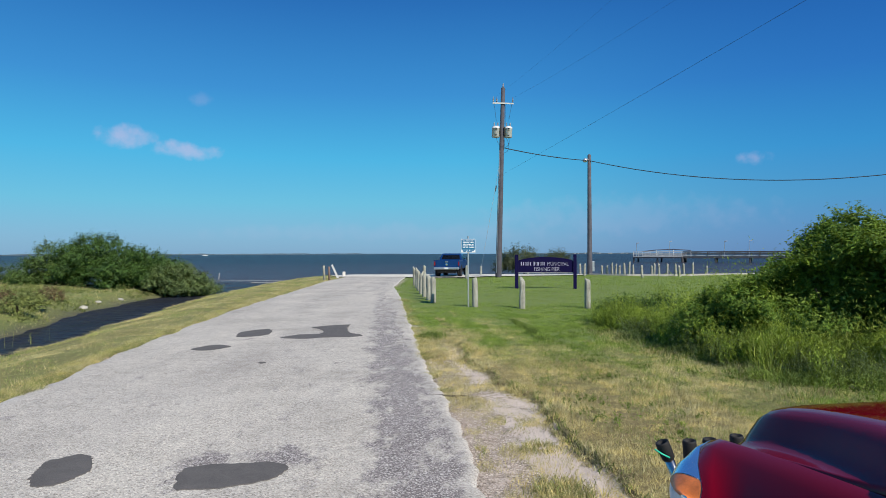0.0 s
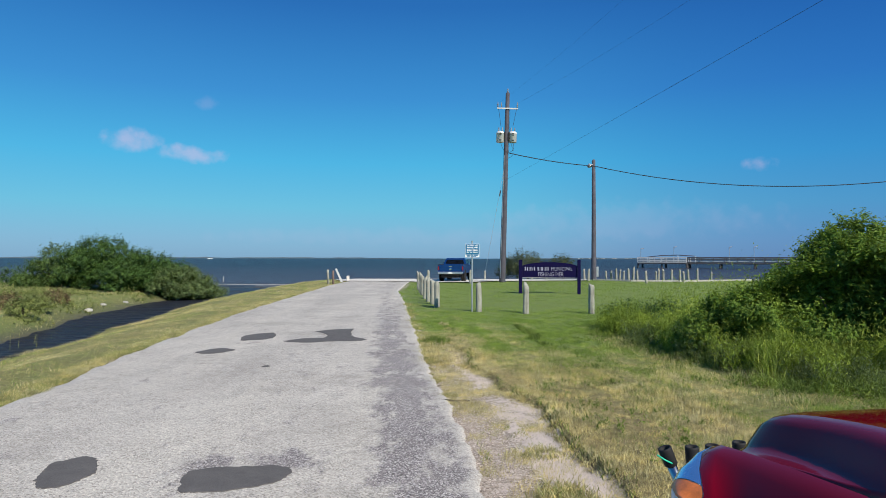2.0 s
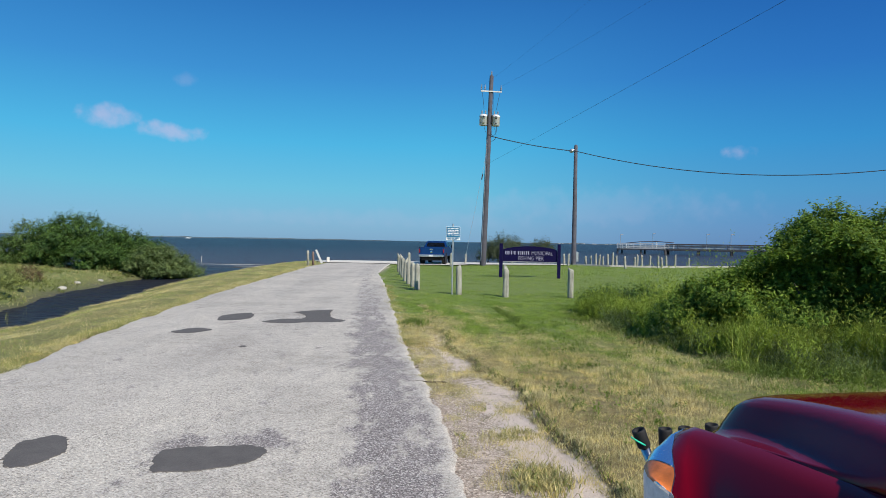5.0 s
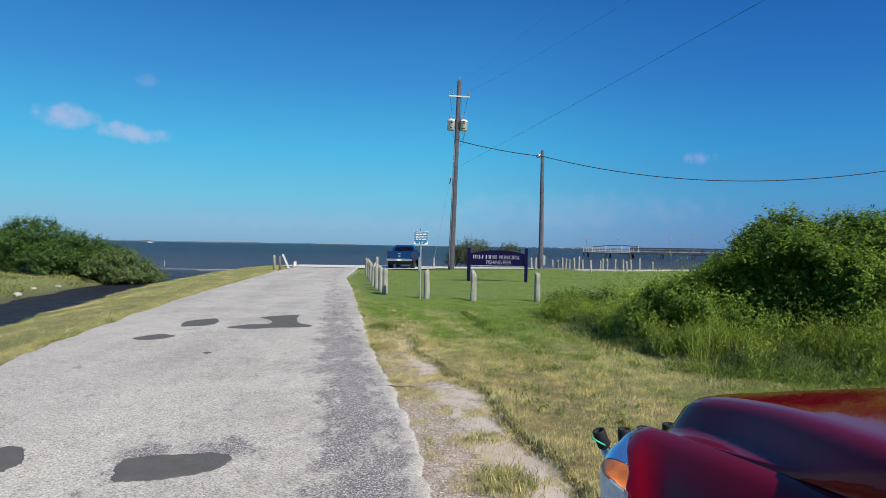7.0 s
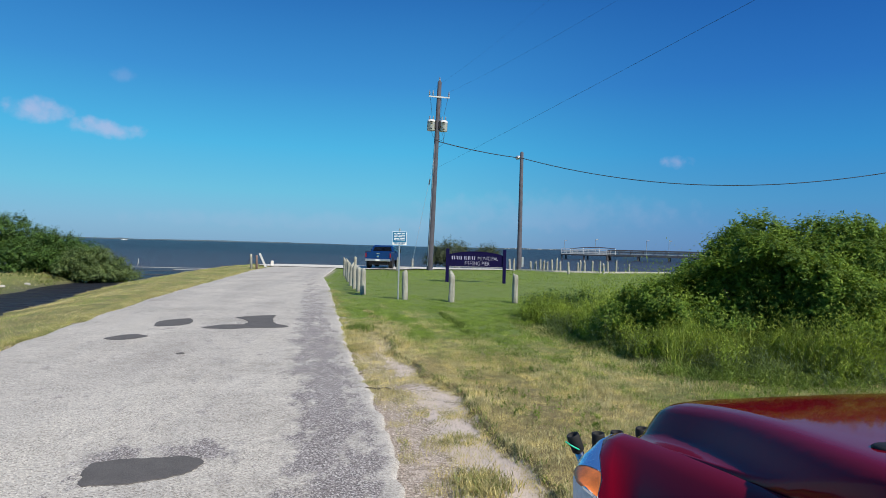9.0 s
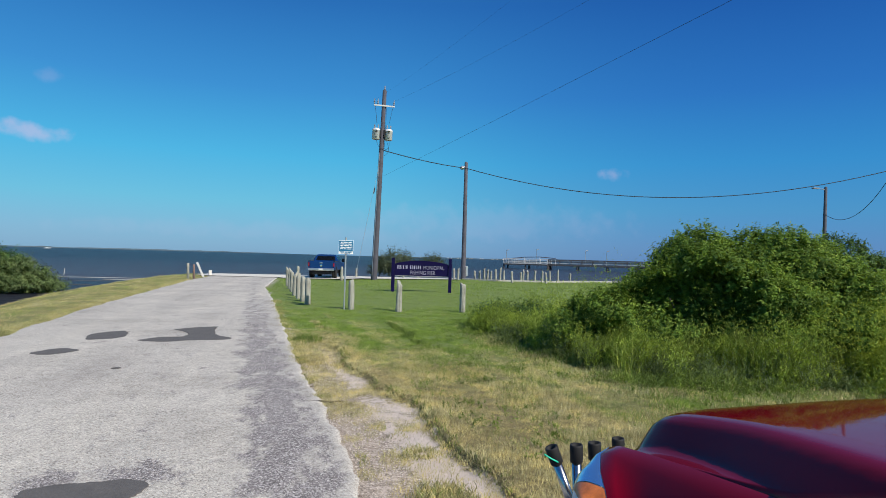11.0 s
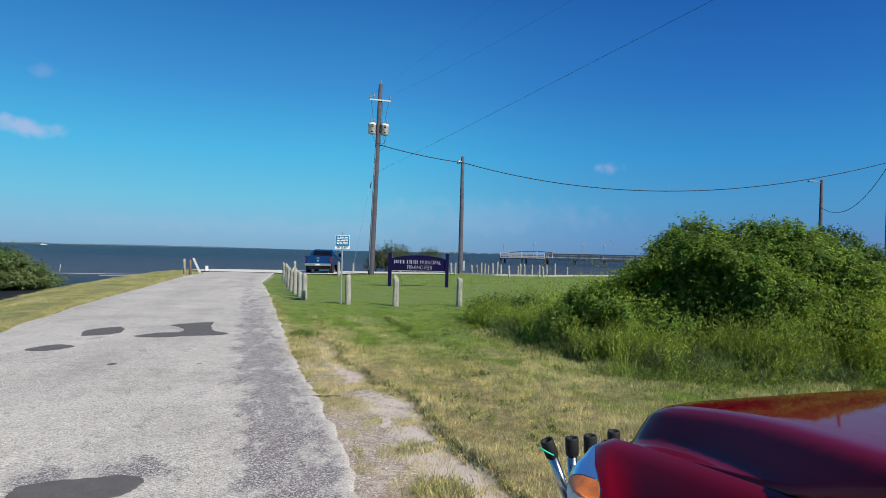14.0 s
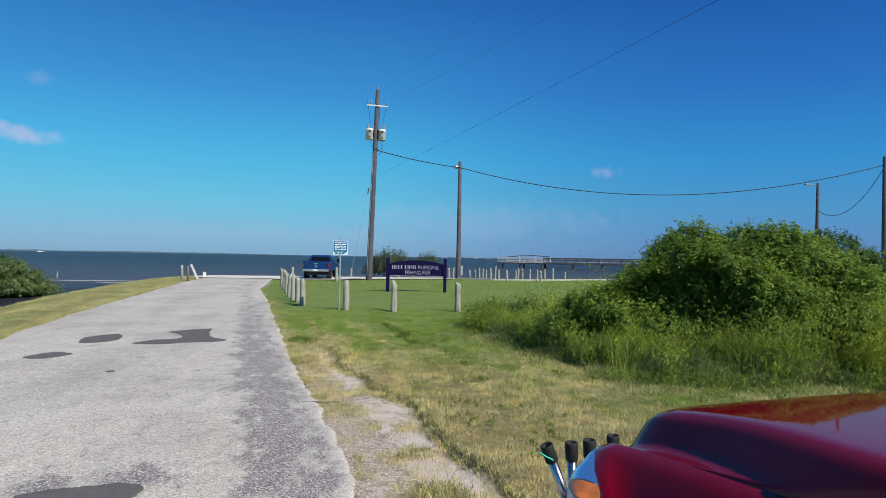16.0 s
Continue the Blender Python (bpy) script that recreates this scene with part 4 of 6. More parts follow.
def shrub(name, blobs, count, leaves, size, mat, label, length=0.34, category="shrub", loose=0.18, spikes=0, group="", clumps=0, clump_size=0.5, hollows=(), inner=0, shoots=0):
    blobs = np.array(blobs, float)
    big = blobs
    if clumps:
        w = big[:, 3] * big[:, 5]
        many = clumps * 12
        q = RNG.choice(len(big), many, p=w / w.sum())
        dd = RNG.normal(0, 1, (many, 3))
        dd[:, 2] = np.abs(dd[:, 2]) * 0.9 - 0.2
        dd /= np.linalg.norm(dd, axis=1, keepdims=True)
        cand = big[q, :3] + dd * big[q, 3:] * RNG.uniform(0.70, 0.92, (many, 1))
        chosen, gap = [0], np.linalg.norm(cand - cand[0], axis=1)
        while len(chosen) < clumps:          # spread the clumps, so that hollows stay between them
            k = int(np.argmax(gap * RNG.uniform(0.75, 1, many)))
            chosen.append(k)
            gap = np.minimum(gap, np.linalg.norm(cand - cand[k], axis=1))
        mid = cand[chosen]
        rad = clump_size * RNG.uniform(0.65, 1.25, (clumps, 1)) * np.array([1.0, 1.0, 0.85])
        core = np.concatenate([big[:, :3], big[:, 3:] * 0.58], 1)
        blobs = np.concatenate([core, np.concatenate([mid, rad], 1)], 0)
    root = empty(name, (float(blobs[:, 0].mean()), float(blobs[:, 1].mean()), float(land(blobs[:, 0].mean(), blobs[:, 1].mean()))), label=label, category=category, group=group)
    o = np.array(root.matrix_world.translation)
    area = blobs[:, 3] * blobs[:, 4] + blobs[:, 3] * blobs[:, 5] + blobs[:, 4] * blobs[:, 5]
    if clumps:
        area[:len(big)] *= 0.5
    pick = RNG.choice(len(blobs), count, p=area / area.sum())
    d = RNG.normal(0, 1, (count, 3))
    d[:, 2] = np.abs(d[:, 2]) * 0.95 - 0.25
    d /= np.linalg.norm(d, axis=1, keepdims=True)
    lump = 1 + 0.13 * ripple(d[:, 0] * 3 + pick, d[:, 1] * 3 + d[:, 2] * 2, 1.6)
    r = lump * (1 - np.abs(RNG.normal(0, loose, count)))
    c = blobs[pick, :3] + d * blobs[pick, 3:] * r[:, None]
    ax = d * 0.75 + RNG.normal(0, 0.35, (count, 3))
    ax[:, 2] += 0.55
    ax /= np.linalg.norm(ax, axis=1, keepdims=True)
    ln = length * RNG.uniform(0.5, 1.4, count)
    if spikes:
        top = RNG.choice(np.nonzero(d[:, 2] > 0.55)[0], spikes)
        ax[top] = np.array([0, 0, 1]) + RNG.normal(0, 0.22, (spikes, 3))
        ln[top] *= 1.25
    if shoots:
        top = RNG.choice(np.nonzero((d[:, 2] > 0.45) & (pick >= len(big)))[0], shoots)
        each = 8
        k = np.repeat(top, each)
        rise = np.tile(np.linspace(0, 1, each), shoots)[:, None]
        lean = np.repeat(np.array([0, 0, 1]) + RNG.normal(0, 0.25, (shoots, 3)), each, 0)
        reach = np.repeat(RNG.uniform(0.12, 0.32, (shoots, 1)), each, 0)
        c = np.concatenate([c, c[k] + lean * rise * reach + RNG.normal(0, 0.02, (len(k), 3))])
        turn = lean + RNG.normal(0, 0.45, (len(k), 3))
        ax = np.concatenate([ax, turn / np.linalg.norm(turn, axis=1, keepdims=True)])
        ln = np.concatenate([ln, np.full(len(k), length * 0.55)])
        pick = np.concatenate([pick, np.full(len(k), len(big))])
    keep = c[:, 2] > land(c[:, 0], c[:, 1]) + 0.02
    for hx, hy, hz, rx, ry, rz in hollows:
        keep &= (pick < len(big)) | (((c[:, 0] - hx) / rx) ** 2 + ((c[:, 1] - hy) / ry) ** 2 + ((c[:, 2] - hz) / rz) ** 2 > 1)
    cell = np.floor(c / 0.32).astype(np.int64)
    tag = (cell[:, 0] * 4099 + cell[:, 1]) * 4099 + cell[:, 2]
    _, where, many_in = np.unique(tag, return_inverse=True, return_counts=True)
    if clumps:                     # no lone sprig floats off the crown
        keep &= many_in[where] > 2
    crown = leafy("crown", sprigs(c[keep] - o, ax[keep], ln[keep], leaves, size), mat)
    crown.parent = root
    if inner:                      # old shaded leaves fill the middle
        k = RNG.choice(len(big), inner)
        dd = RNG.normal(0, 1, (inner, 3))
        dd[:, 2] = np.abs(dd[:, 2]) - 0.3
        dd /= np.linalg.norm(dd, axis=1, keepdims=True)
        ci = big[k, :3] + dd * big[k, 3:] * RNG.uniform(0.25, 0.74, (inner, 1))
        ci = ci[ci[:, 2] > land(ci[:, 0], ci[:, 1]) + 0.05]
        di = RNG.normal(0, 1, ci.shape)
        di /= np.linalg.norm(di, axis=1, keepdims=True)
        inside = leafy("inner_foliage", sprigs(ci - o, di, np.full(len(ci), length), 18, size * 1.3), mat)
        inside.parent = root
    for b in big:
        foot = Vector((b[0] * 0.7 + o[0] * 0.3 - o[0], b[1] * 0.7 + o[1] * 0.3 - o[1], 0))
        foot.z = float(land(foot.x + o[0], foot.y + o[1])) - o[2] - 0.05
        for k in range(4):
            tip = Vector((b[0] - o[0], b[1] - o[1], b[2] - o[2])) + Vector((random.uniform(-0.6, 0.6) * b[3], random.uniform(-0.6, 0.6) * b[4], random.uniform(0.2, 0.75) * b[5]))
            knee = foot.lerp(tip, 0.5) + Vector((random.uniform(-0.1, 0.1), random.uniform(-0.1, 0.1), 0.1)) * b[5]
            bm = bmesh.new()
            tube(bm, foot, knee, 0.03 * b[5] + 0.008, 0.02 * b[5] + 0.006, 6, False)
            tube(bm, knee, tip, 0.02 * b[5] + 0.006, 0.006, 6, False)
            part("stem", bm, M_BARK, root, "brown woody stem")
    return root


shrub("large_shrub", [(6.3, 9.3, 0.84, 0.95, 1.3, 1.20), (7.1, 9.1, 0.80, 0.95, 1.3, 1.14), (7.75, 8.9, 0.72, 0.75, 1.2, 1.10), (5.58, 9.2, 0.55, 0.62, 0.9, 0.98), (5.0, 9.4, 0.30, 0.55, 0.8, 0.84), (4.5, 9.8, 0.10, 0.45, 0.65, 0.66), (8.6, 8.7, 0.5, 0.8, 1.2, 0.84), (6.6, 8.4, 0.5, 0.8, 0.7, 0.85), (7.5, 8.2, 0.45, 0.7, 0.7, 0.80)],
      19500, 16, 0.070, M_LEAF, "large bright green leafy shrub, dense and uneven", 0.22, loose=0.06, spikes=60, shoots=60, clumps=88, clump_size=0.38, inner=2800, hollows=((5.0, 8.3, 1.05, 0.75, 0.9, 0.42), (5.75, 8.0, 0.7, 0.5, 0.7, 0.35), (5.5, 8.1, 1.25, 0.5, 0.7, 0.40)))
shrub("low_shrub", [(9.7, 8.4, 0.30, 1.1, 1.3, 0.62), (11.3, 8.0, 0.2, 1.4, 1.4, 0.52)], 4600, 18, 0.058, M_YELLOWWEED, "low yellow-green shrub beside the large one", 0.24, loose=0.1, clumps=16, clump_size=0.40)


def stalks(name, x, y, high, leaves, size, mat, label, each=9, spread=0.07):
    """Tufts of upright leafy stalks, each tuft of its own height."""
    tall = high * RNG.uniform(0.5, 1.2, len(x)) * (0.0 + 1.95 * patchy(x, y, 0.42, 6))
    x, y, tall = (np.repeat(a, each) for a in (x, y, tall))
    n = len(x)
    fan = RNG.normal(0, spread, (n, 2))
    x, y = x + fan[:, 0], y + fan[:, 1]
    ax = np.concatenate([fan * 2.2, np.ones((n, 1))], 1) + RNG.normal(0, 0.1, (n, 3))
    ax /= np.linalg.norm(ax, axis=1, keepdims=True)
    c = np.stack([x, y, land(x, y)], 1)
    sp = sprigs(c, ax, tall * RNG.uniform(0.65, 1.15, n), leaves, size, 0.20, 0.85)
    return tagged(leafy(name, sp, mat), label, "weeds", kind="stuff")


def bank(n, line, deep, seed, start=0.0):
    """Places scattered along a line of the plan, thinning towards its near side."""
    a = np.array(line, float)
    t = RNG.uniform(0, len(a) - 1, n)
    k = np.minimum(t.astype(int), len(a) - 2)
    p = a[k] + (a[k + 1] - a[k]) * (t - k)[:, None]
    d = start + RNG.normal(0, deep, n)
    x, y = p[:, 0] + d * 0.5 + RNG.normal(0, 0.1, n), p[:, 1] + d + RNG.normal(0, 0.1, n)
    keep = RNG.uniform(0, 1, n) < 3.4 * patchy(x, y, 0.75, seed) - 1.15
    return x[keep], y[keep]


EDGE = [(3.5, 13.8), (3.55, 11.9), (3.85, 10.3), (4.0, 8.9), (4.3, 7.75), (5.3, 7.2), (6.5, 7.0), (8.0, 6.8), (10.0, 6.5), (12.5, 6.2)]
wx, wy = bank(1100, EDGE, 0.34, 7, 0.60)
stalks("leafy_weeds", wx, wy, 0.52, 22, 0.062, M_WEED, "yellow-green leafy weeds along the shrubs' edge")
wx, wy = bank(560, EDGE[3:], 0.28, 8, 0.95)
stalks("tall_weeds", wx, wy, 0.82, 36, 0.060, M_WEED, "tall leafy weeds before the large shrub")
wx, wy = bank(1300, EDGE, 0.42, 9, 0.0)
stalks("low_weeds", wx, wy, 0.15, 9, 0.045, M_GREENWEED, "low green weeds thinning into the mown grass", 7, 0.06)
wx, wy = RNG.uniform(3.9, 6.8, 640), RNG.uniform(10.2, 14.6, 640)
keep = (wx > 3.6 + (14.6 - wy) * 0.16) & (patchy(wx, wy, 0.6, 11) > 0.25)
stalks("scrub", wx[keep], wy[keep], 0.60, 22, 0.080, M_WEED, "low yellow-green scrub at the edge of the grass", 7, 0.10)
wx, wy = RNG.uniform(-26, -10.8, 900), RNG.uniform(13, 28.5, 900)
keep = (canal_gap(wx, wy)[0] > 0.5) & (canal_gap(wx, wy)[1] < 0) & (patchy(wx, wy, 2.2, 41) > 0.50)
stalks("bank_weeds", wx[keep], wy[keep], 0.24, 11, 0.08, M_OLIVE, "rank olive-green weeds on the ditch bank", 7, 0.16)
shrub("dark_shrub", [(4.15, 14.0, 0.05, 0.6, 0.9, 0.42), (4.7, 13.2, 0.1, 0.5, 0.7, 0.45)], 1500, 14, 0.055, M_LEAFDARK, "small dark green shrub on the mown grass", 0.24)
shrub("distant_shrub", [(18.7, 19.5, 0.7, 1.5, 1.6, 1.95), (17.6, 19.5, 0.5, 1.0, 1.4, 1.75), (20.4, 19, 0.5, 1.5, 1.8, 1.45), (23, 19, 0.3, 2.4, 2.2, 1.1)], 5200, 13, 0.12, M_LEAFDARK, "dark green shrub beyond the big one", 0.36, loose=0.1)
shrub("bank_shrub", [(-17.2, 31.0, 0.55, 2.2, 1.7, 1.70), (-14.85, 30.1, 0.15, 1.85, 1.5, 1.28), (-13.7, 30.2, 0.0, 0.9, 1.3, 1.05)],
      6600, 13, 0.105, M_LEAFDARK, "dark green rounded shrub on the far ditch bank", 0.4, spikes=25, clumps=48, clump_size=0.52, inner=900)
shrub("olive_bank_shrub", [(-13.0, 29.7, -0.1, 1.15, 1.3, 0.98), (-12.1, 30.0, -0.25, 0.75, 1.1, 0.80)],
      2200, 13, 0.10, M_FORB, "dull olive shrub at the end of the ditch bank", 0.36, spikes=12, clumps=20, clump_size=0.42, inner=300)
shrub("pale_bank_shrub", [(-19.7, 31.6, 0.3, 1.7, 1.8, 1.62), (-21.4, 31.5, 0.0, 1.3, 1.5, 0.85), (-23.0, 31.6, -0.1, 1.7, 1.6, 0.55), (-25.5, 31.6, 0.0, 2.6, 1.8, 0.7)],
      5000, 13, 0.105, M_LEAFMID, "pale green shrub on the far ditch bank", 0.4, spikes=25, clumps=44, clump_size=0.55, inner=700)
shrub("shore_shrub", [(6.3, 50.0, 0.6, 1.6, 1.3, 1.35), (5.1, 50.2, 0.3, 0.9, 1.0, 0.9)], 800, 14, 0.14, M_LEAFGREY, "thin grey-green shrub on the shore", 0.6, loose=0.3)
shrub("shore_shrub", [(9.3, 50.5, 0.6, 0.95, 0.9, 1.1)], 380, 14, 0.14, M_LEAFGREY, "small grey-green shrub on the shore", 0.5, loose=0.3)

tx, ty = RNG.normal(-0.2, 0.13, 700), RNG.normal(11.9, 0.22, 700)
tagged(blades("grass_tuft", tx, ty, 0.10, 0.008, M_DARKBLADE, 0.6, True), "dark green grass tuft beside the lane", "grass", kind="stuff")
tx, ty = RNG.normal(0.80, 0.10, 1300), RNG.normal(4.15, 0.13, 1300)
tagged(blades("grass_tuft", tx[::3], ty[::3], 0.115, 0.007, M_OLIVEBLADE, 0.8, True), "olive grass tuft in the gravel", "grass", kind="stuff")
tagged(blades("grass_tuft", tx, ty, 0.105, 0.007, M_DRYBLADE, 0.9, True), "yellow grass tuft in the gravel", "grass", kind="stuff")

# low mats of grass that creep over the shoulder, some of them off the turf's lip
for mx, my, rx, ry, n in MATS:
    tx, ty = RNG.normal(mx, rx, n), RNG.normal(my, ry, n)
    k = (patchy(tx, ty, 0.09, 53) > 0.28) & (tx > along(ROAD_RIGHT, ty) + 0.03)
    g = RNG.uniform(0, 1, n) < 0.72
    tagged(blades("creeping_grass", tx[k & g], ty[k & g], 0.045, 0.005, M_DRYBLADE, 1.1, True), "straw-coloured grass mat creeping over the shoulder", "grass", kind="stuff")
    tagged(blades("creeping_grass", tx[k & ~g], ty[k & ~g], 0.045, 0.005, M_OLIVEBLADE, 1.1, True), "olive grass mat creeping over the shoulder", "grass", kind="stuff")
ty = RNG.uniform(3.6, 9.5, 5000)
tx = turf_line(ty) - np.abs(RNG.normal(0.0, 0.09, 5000))
k = patchy(tx, ty, 0.22, 54) > 0.48
tagged(blades("creeping_grass", tx[k], ty[k], 0.045, 0.005, M_DRYBLADE, 1.1, True), "straw-coloured grass hanging over the turf's lip", "grass", kind="stuff")

# ragged fringe where the roadside grass creeps over the lane's far edge
ty = 5 + 30 * RNG.uniform(0, 1, 60000) ** 1.5
tx = along(ROAD_LEFT, ty) - np.abs(RNG.normal(0, 0.16, 60000)) + 0.22 * (patchy(ty * 0, ty, 0.5, 65) - 0.35) + 0.10 * (patchy(ty * 0, ty, 0.14, 66) - 0.5)
g = RNG.uniform(0, 1, 60000) < 0.25 + 0.6 * patchy(tx, ty, 0.7, 67)
tagged(blades("fringe_grass", tx[g], ty[g], 0.065, 0.007, M_DRYBLADE, 0.9), "straw-coloured fringe of grass along the lane", "grass", kind="stuff")
tagged(blades("fringe_grass", tx[~g], ty[~g], 0.065, 0.007, M_OLIVEBLADE, 0.9), "olive fringe of grass along the lane", "grass", kind="stuff")

# and where the verge creeps over the near edge
ty = 7.2 + 15 * RNG.uniform(0, 1, 26000) ** 1.3
tx = along(ROAD_RIGHT, ty) + RNG.normal(0.05, 0.09, 26000) - 0.16 * (patchy(ty * 0 + 2, ty, 0.5, 68) - 0.35) - 0.10 * (patchy(ty * 0 + 2, ty, 0.15, 69) - 0.5)
k = patchy(tx, ty, 0.3, 70) > 0.36
g = RNG.uniform(0, 1, 26000) < 0.62 - 0.30 * smooth(ty, 10, 17)
tagged(blades("fringe_grass", tx[k & g], ty[k & g], 0.050, 0.006, M_DRYBLADE, 0.9), "straw-coloured fringe of grass along the verge's edge", "grass", kind="stuff")
tagged(blades("fringe_grass", tx[k & ~g], ty[k & ~g], 0.050, 0.006, M_OLIVEBLADE, 0.9), "olive fringe of grass along the verge's edge", "grass", kind="stuff")

# rank tufts along the lip of the turf and an old wheel rut
ty = RNG.uniform(3.6, 15.5, 9200)
tx = turf_line(ty) + RNG.normal(0.01, 0.04, 9200)
k = patchy(tx, ty, 0.28, 51) > 0.50
lean = RNG.uniform(0, 1, 9200) < 0.82
tagged(blades("lip_grass", tx[k & lean], ty[k & lean], 0.060, 0.006, M_DRYBLADE, 0.9, True), "straw tufts along the turf's lip", "grass", kind="stuff")
# dark blades stand in for the line of shade below the lip
tagged(blades("lip_grass", tx[~lean], ty[~lean], 0.060, 0.007, M_DARKBLADE, 0.9, True), "dark olive tufts painting the shade along the turf's lip", "grass", kind="stuff")
ty = RNG.uniform(10.8, 15.0, 2600)
tx = 1.80 - 0.03 * (ty - 11) + RNG.normal(0, 0.045, 2600)
k = patchy(tx, ty, 0.3, 52) > 0.4
tagged(blades("rut_grass", tx[k], ty[k], 0.095, 0.010, M_DARKBLADE, 0.8, True), "dark tufts of grass in an old rut", "grass", kind="stuff")
# tall blades among the weeds before the big shrub
gx, gy = bank(800, EDGE[2:], 0.30, 10, 0.62)
gx, gy = (np.repeat(a, 10) + RNG.normal(0, 0.05, len(a) * 10) for a in (gx, gy))
tagged(blades("tall_grass", gx, gy, 0.46, 0.011, M_TALLBLADE, 0.45, True), "tall pale green grass before the large shrub", "grass", kind="stuff")
gx, gy = bank(22000, EDGE, 0.45, 11, -0.25)
k = RNG.uniform(0, 1, len(gx)) < 0.5
tagged(blades("edge_grass", gx[k], gy[k], 0.13, 0.006, M_OLIVEBLADE, 0.7, True), "olive grass thinning out from the weeds", "grass", kind="stuff")
tagged(blades("edge_grass", gx[~k], gy[~k], 0.08, 0.006, M_DRYBLADE, 0.7, True), "straw grass thinning out from the weeds", "grass", kind="stuff")
sx, sy = RNG.uniform(1.2, 4.6, 260), RNG.uniform(4.2, 13.0, 260)
k = (patchy(sx, sy, 0.9, 53) > 0.5) & (sx > turf_line(sy) + 0.25)
stalks("verge_weeds", sx[k], sy[k], 0.10, 8, 0.035, M_GREENWEED, "low dark green weeds in the verge grass", 8, 0.07)

wx, wy = RNG.uniform(7.0, 11.5, 700), RNG.uniform(6.0, 7.9, 700)
k = (patchy(wx, wy, 0.6, 54) > 0.3) & (wx > 6.9 + 0.2 * (7.9 - wy))
stalks("bright_weeds", wx[k], wy[k], 1.02, 36, 0.064, M_YELLOWWEED, "bright yellow-green weeds before the low shrubs", 9, 0.13)

# small things on the ditch bank and the shoulder
for x, y, r in ((-12.8, 19.2, 0.34), (-13.9, 21.8, 0.38), (-13.75, 19.3, 0.42), (-12.0, 17.4, 0.38)):
    rusty = x < -13
    shrub("low_bush", [(x, y, 0.05, r, r, r * 0.9)], 190, 14, 0.06, M_RUSTY if rusty else M_OLIVE, f"small {'rusty brown' if rusty else 'olive'} bush on the ditch bank", 0.2, group="low bushes on the ditch bank")
rx, ry = RNG.normal(-9.4, 0.3, 9), RNG.normal(13.9, 0.35, 9)
tagged(blades("reeds", rx, ry, 0.50, 0.005, M_OLIVEBLADE, 0.35, True), "thin pale reeds at the water's edge", "reeds", kind="stuff")


def stone(x, y, r, seed, label):
    bm = bmesh.new()
    bmesh.ops.create_icosphere(bm, subdivisions=3, radius=r)
    for v in bm.verts:
        v.co *= 1 + 0.35 * noise.noise((v.co.x / r * 1.1 + seed, v.co.y / r * 1.1, v.co.z / r * 1.1))
        v.co.z *= 0.6
    ob = part("stone", bm, M_KERB, None, smooth=True)
    ob.matrix_world = pose(x, y, float(land(x, y)) + r * 0.2, 0, 0, seed * 50)
    return tagged(ob, label, "stone", "stones on the ditch bank")


stone(-12.9, 22.1, 0.15, 1, "pale bleached stone on the ditch bank")
stone(-13.2, 23.6, 0.10, 2, "small pale stone on the ditch bank")
stone(-13.4, 25.6, 0.11, 3, "pale stone near the water's edge")
bm = bmesh.new()
pts = [(-0.17, 0.02, 0.014), (-0.06, 0.0, 0.018), (0.05, -0.015, 0.016), (0.16, 0.012, 0.02), (0.22, 0.0, 0.014)]
for a, b in zip(pts, pts[1:]):
    tube(bm, a, b, 0.012, 0.010, 7)
tube(bm, (0.05, -0.015, 0.016), (0.12, -0.07, 0.014), 0.008, 0.004, 6)
stick = part("dead_stick", bm, M_BARK, None, smooth=True)
stick.matrix_world = pose(0.04, 6.98, float(land(0.04, 6.98)), 0, 0, -8)
tagged(stick, "crooked dead stick at the lane's edge", "stick")

fx, fy = bank(700, EDGE[1:], 0.28, 12, 0.25)
stalks("forbs", fx, fy, 0.34, 22, 0.05, M_FORB, "grey-green forbs at the foot of the weeds", 6, 0.09)

# loose stones on the shoulder
def pebbles(n):
    x, y = field(n, 0.1, 1.3, 3.0, 7.4, lambda x, y: (x < along(TURF_EDGE, y)) * (x > along(ROAD_RIGHT, y) - 0.05) * smooth(0.7 * patchy(x, y, 0.3, 55) + 0.75 * smooth(x - along(ROAD_RIGHT, y), 0.52, 0.2), 0.5, 0.9))
    k = len(x)
    r = RNG.uniform(0.002, 0.0065, k) * RNG.uniform(0.6, 1.4, k)
    P = np.stack([x, y, land(x, y) + r * 0.3], 1)
    dirs = np.array([(1, 0, 0), (0, 1, 0), (-1, 0, 0), (0, -1, 0), (0, 0, 1), (0, 0, -1)], float)
    sc = RNG.uniform(0.6, 1.3, (k, 6, 1))
    v = (P[:, None] + dirs[None] * sc * r[:, None, None]).reshape(-1, 3)
    f = np.array([(0, 1, 4), (1, 2, 4), (2, 3, 4), (3, 0, 4), (1, 0, 5), (2, 1, 5), (3, 2, 5), (0, 3, 5)])
    t = (np.arange(k)[:, None, None] * 6 + f[None]).reshape(-1, 3)
    tagged(fast_mesh("gravel", v, t, M_GRAVEL), "pinkish loose gravel on the shoulder", "gravel", kind="stuff")


pebbles(20000)

# ---- posts, poles and wires ----


def stand(x, y):
    return float(land(x, y))


